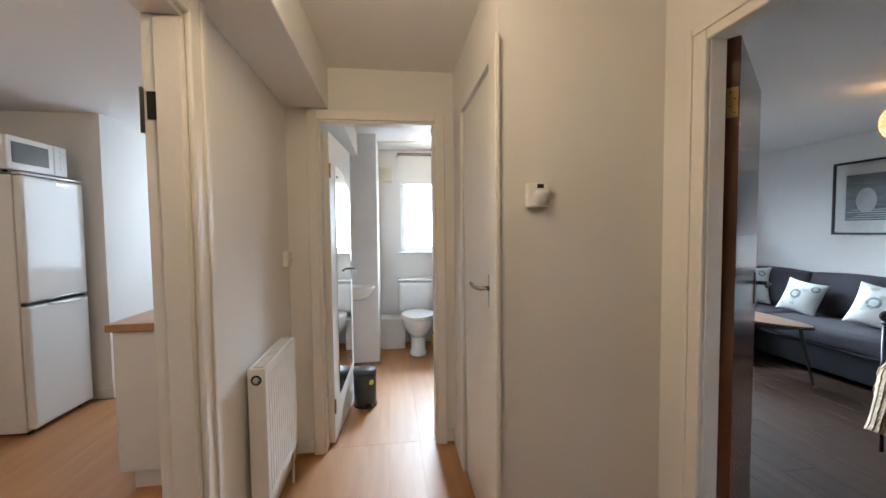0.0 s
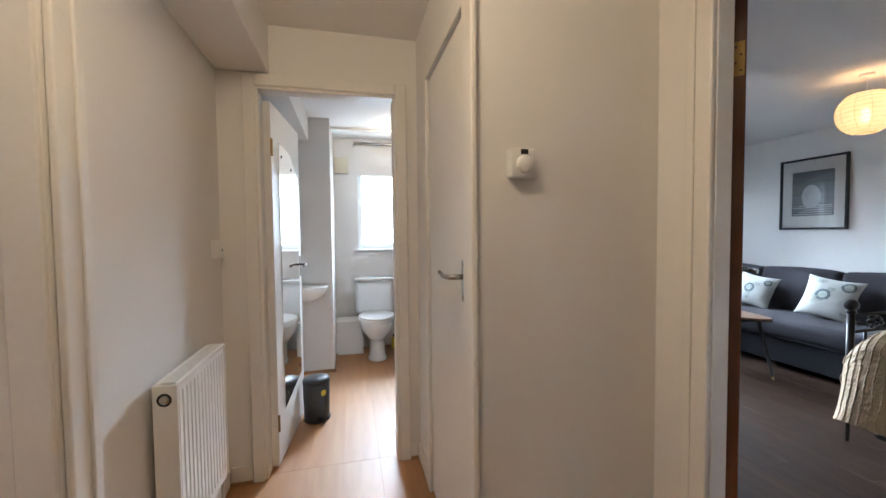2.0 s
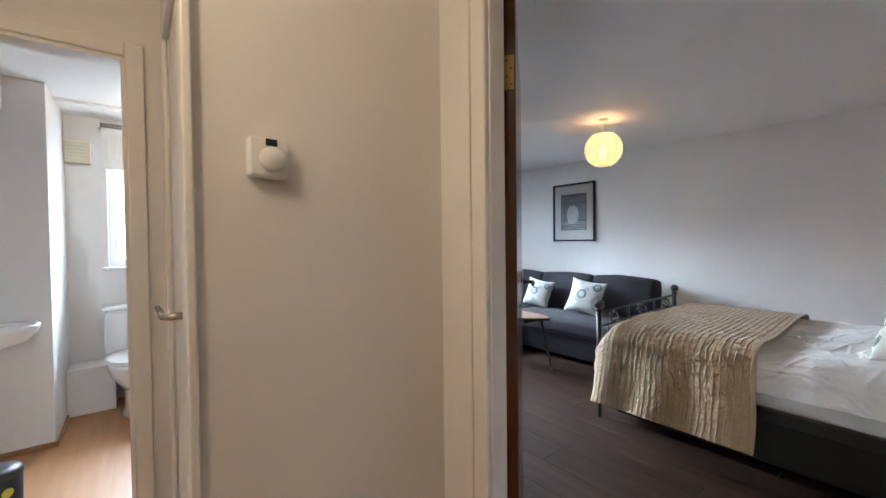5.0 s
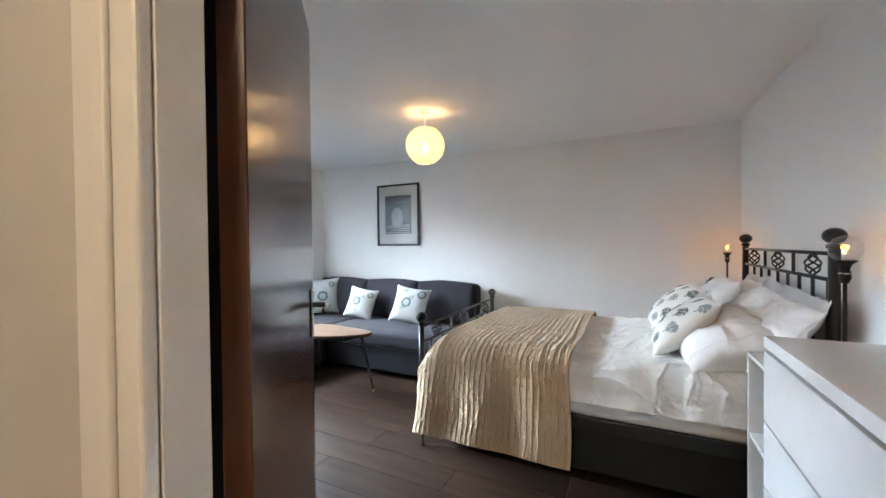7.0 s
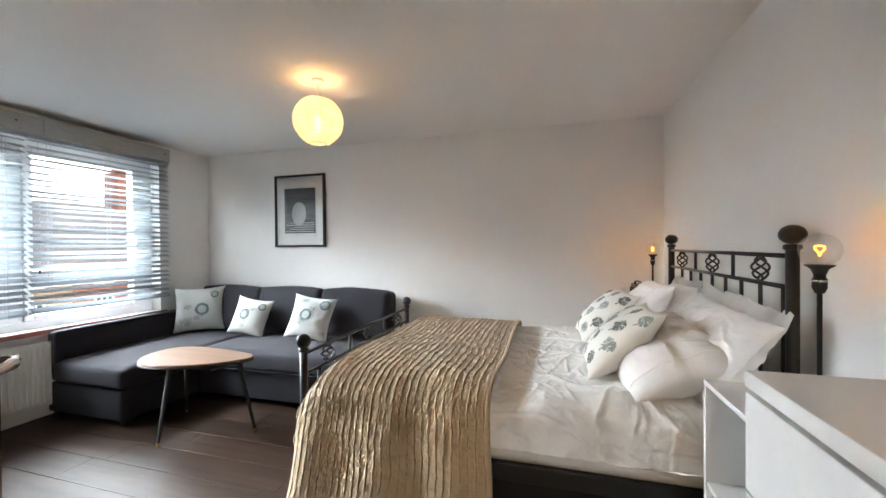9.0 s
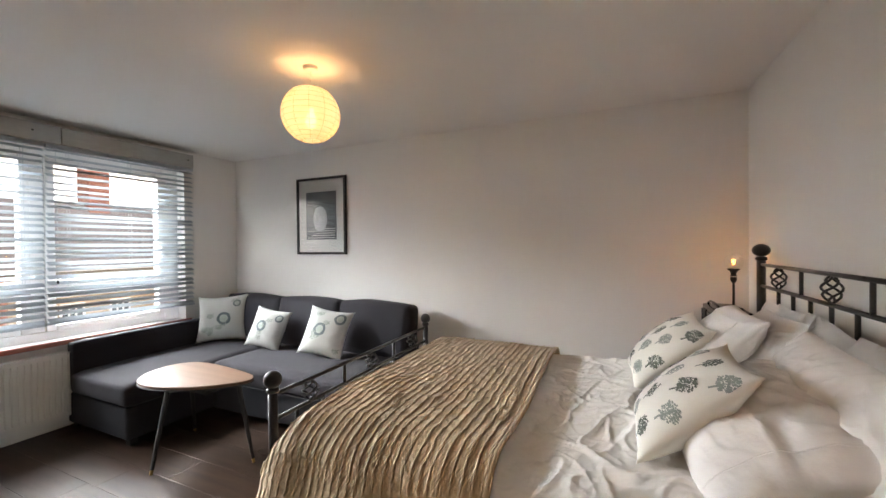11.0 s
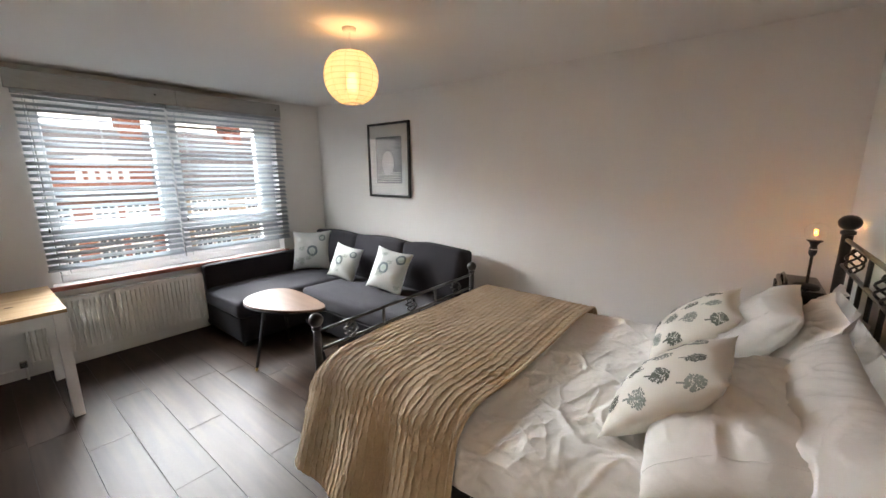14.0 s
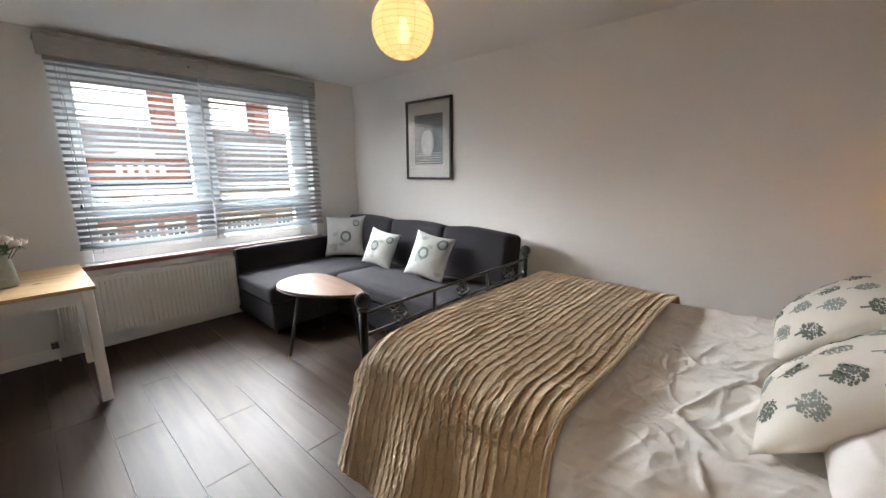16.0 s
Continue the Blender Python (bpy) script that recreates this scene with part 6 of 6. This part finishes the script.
def microwave():
    t = thing("microwave", pose(-2.10, 2.985, 1.7625), "white microwave on top of the fridge", "microwave")
    part("body", box(-0.34, -0.03, 0.012, -0.022, 0.43, 0.235, 0.008), M_FRIDGE, t)
    part("door", box(-0.021, -0.03, 0.014, 0.0, 0.315, 0.233, 0.006), M_FRIDGE, t)
    part("door_window", box(0.0003, 0.0, 0.06, 0.002, 0.27, 0.195, 0.0008), M_MWGLASS, t, "grey mesh window")
    part("control_panel", box(-0.021, 0.318, 0.014, -0.001, 0.43, 0.233, 0.006), M_FRIDGE, t)
    for k in range(4):
        part("button", lathe([(0, 0.005), (0.009, 0.004), (0.010, 0)], 12, m=pose(-0.0008, 0.375, 0.07 + 0.042 * k, 0, 90)), M_PVC, t)
    for y in (0.02, 0.38):
        for x in (-0.30, -0.06):
            part("foot", tube([(x, y, 0), (x, y, 0.013)], 0.012, 8), M_MATT_BLACK, t)


M_MWGLASS = material("grey_mesh_glass", (0.16, 0.17, 0.175), 0.2, vary=0.1, fine=300, bump=0)
microwave()


def base_units():
    t = thing("kitchen_base_unit", pose(-1.11, 2.30, 0), "white kitchen base unit end panel and doors", "cabinet")
    part("end_panel", box(0.0, 0.0, 0.10, 0.725, 0.018, 0.845, 0.0015), M_WHITE_FOIL, t)
    part("carcass", box(0.02, 0.0185, 0.10, 0.725, 2.40, 0.845), M_WHITE_FOIL, t)
    part("plinth", box(0.06, 0.02, 0, 0.725, 2.40, 0.099), M_WHITE_FOIL, t)
    for k in range(4):
        d = part("door", box(-0.001, 0.022 + 0.595 * k, 0.11, 0.0195, 0.612 + 0.595 * k, 0.83, 0.002), M_WHITE_FOIL, t)
        part("handle", tube([(-0.002, 0.55 + 0.595 * k, 0.62), (-0.025, 0.55 + 0.595 * k, 0.63), (-0.025, 0.55 + 0.595 * k, 0.74), (-0.002, 0.55 + 0.595 * k, 0.75)], 0.005, 8), M_STEEL, d, "steel bar handle")
    w = thing("worktop", pose(-1.135, 2.28, 0.8455), "light beech worktop on the white base units", "worktop")
    part("slab", box(0, 0, 0, 0.752, 2.44, 0.042, 0.006, 3), M_WORKTOP, w)


base_units()


def kitchen_window():
    win = tagged(new("window_3"), "white kitchen window with an added light-diffusing sheet", "window", kind="structure")
    for a, b in ((-1.9, -1.85), (-0.5, -0.45)):
        part("window_frame", box(a + 0.0005, 4.84, 0.9505, b - 0.0005, 4.90, 2.1495, 0.004), M_PVC, win)
    for a, b in ((0.9505, 1.0), (2.1, 2.1495)):
        part("window_frame", box(-1.849, 4.84, a, -0.501, 4.90, b, 0.004), M_PVC, win)
    # Unseen sheet added to soften and dim the daylight entering the kitchen.
    part("light_diffuser", box(-1.849, 4.865, 1.001, -0.501, 4.867, 2.099), M_DIFFUSER, win)


M_DIFFUSER = bpy.data.materials.new("diffuser_sheet")
M_DIFFUSER.use_nodes = True
_n2 = M_DIFFUSER.node_tree
_tl = _n2.nodes.new("ShaderNodeBsdfTranslucent")
_tl.inputs[0].default_value = (0.55, 0.55, 0.55, 1)
_tp, _mx = _n2.nodes.new("ShaderNodeBsdfTransparent"), _n2.nodes.new("ShaderNodeMixShader")
_mx.inputs[0].default_value = 0.2
_n2.links.new(_tl.outputs[0], _mx.inputs[1])
_n2.links.new(_tp.outputs[0], _mx.inputs[2])
_n2.links.new(_mx.outputs[0], _n2.nodes["Material Output"].inputs[0])
kitchen_window()
skirting("baseboard_kitchen", [(-1.969, 3.565, 0, -1.955, 4.74, 0.09), (-2.05, 3.551, 0, -1.955, 3.564, 0.09)])


# ---- floor planks ----
def planks(floor, x0, x1, y0, y1, width, length, material_, first, offs, gap=0.0016, edge=0.0014):
    """Boards along y in rows across x, each its own piece, cut at the room's edges."""
    cache = {}
    k = math.floor((x0 - first) / width)
    while first + k * width < x1:
        xa, xb = max(x0, first + k * width), min(x1, first + (k + 1) * width)
        if xb - xa > 0.01:
            y = offs[k % len(offs)]
            while y > y0:
                y -= length
            while y < y1:
                ya, yb = max(y0, y), min(y1, y + length)
                if yb - ya > 0.02:
                    w, l = round(xb - xa, 4), round(yb - ya, 4)
                    if (w, l) not in cache:
                        bm = bmesh.new()
                        g, c = gap / 2, edge
                        a, b = w / 2 - g, l / 2 - g
                        lo = [bm.verts.new(p) for p in ((-a, -b, -0.012), (a, -b, -0.012), (a, b, -0.012), (-a, b, -0.012))]
                        mi = [bm.verts.new(p) for p in ((-a, -b, -c), (a, -b, -c), (a, b, -c), (-a, b, -c))]
                        hi = [bm.verts.new(p) for p in ((-a + c, -b + c, 0), (a - c, -b + c, 0), (a - c, b - c, 0), (-a + c, b - c, 0))]
                        for p, q in ((lo, mi), (mi, hi)):
                            for i in range(4):
                                bm.faces.new((p[i], p[(i + 1) % 4], q[(i + 1) % 4], q[i]))
                        bm.faces.new(hi)
                        me = bpy.data.meshes.new("plank")
                        bm.to_mesh(me)
                        bm.free()
                        me.materials.append(material_)
                        cache[(w, l)] = me
                    o = new("plank", cache[(w, l)])
                    o.parent = floor
                    o.location = ((xa + xb) / 2, (ya + yb) / 2, 0)
                y += length
        k += 1


FLOORS = {o.name: o for o in scene.collection.objects if o.name.startswith("floor_")}
planks(FLOORS["floor_bedroom"], 1.412, 5.039, 0.001, 4.574, 0.2055, 1.21, M_DARKFLOOR, 2.44, (3.14, 3.66, 2.91, 2.32, 3.45), 0.0014, 0.0009)
planks(FLOORS["floor_hall"], -0.33, 1.408, -1.5, 2.5398, 0.19, 4.4, M_OAKFLOOR, -0.28, (-1.7,), 0.0004, 0.0005)
planks(FLOORS["floor_bathroom"], -0.279, 1.36, 2.5402, 4.749, 0.19, 4.4, M_OAKFLOOR, -0.28, (1.0,), 0.0004, 0.0005)
planks(FLOORS["floor_kitchen"], -2.849, -0.331, -0.6, 4.749, 0.19, 5.6, M_OAKFLOOR, -0.28, (-0.7,), 0.0004, 0.0005)
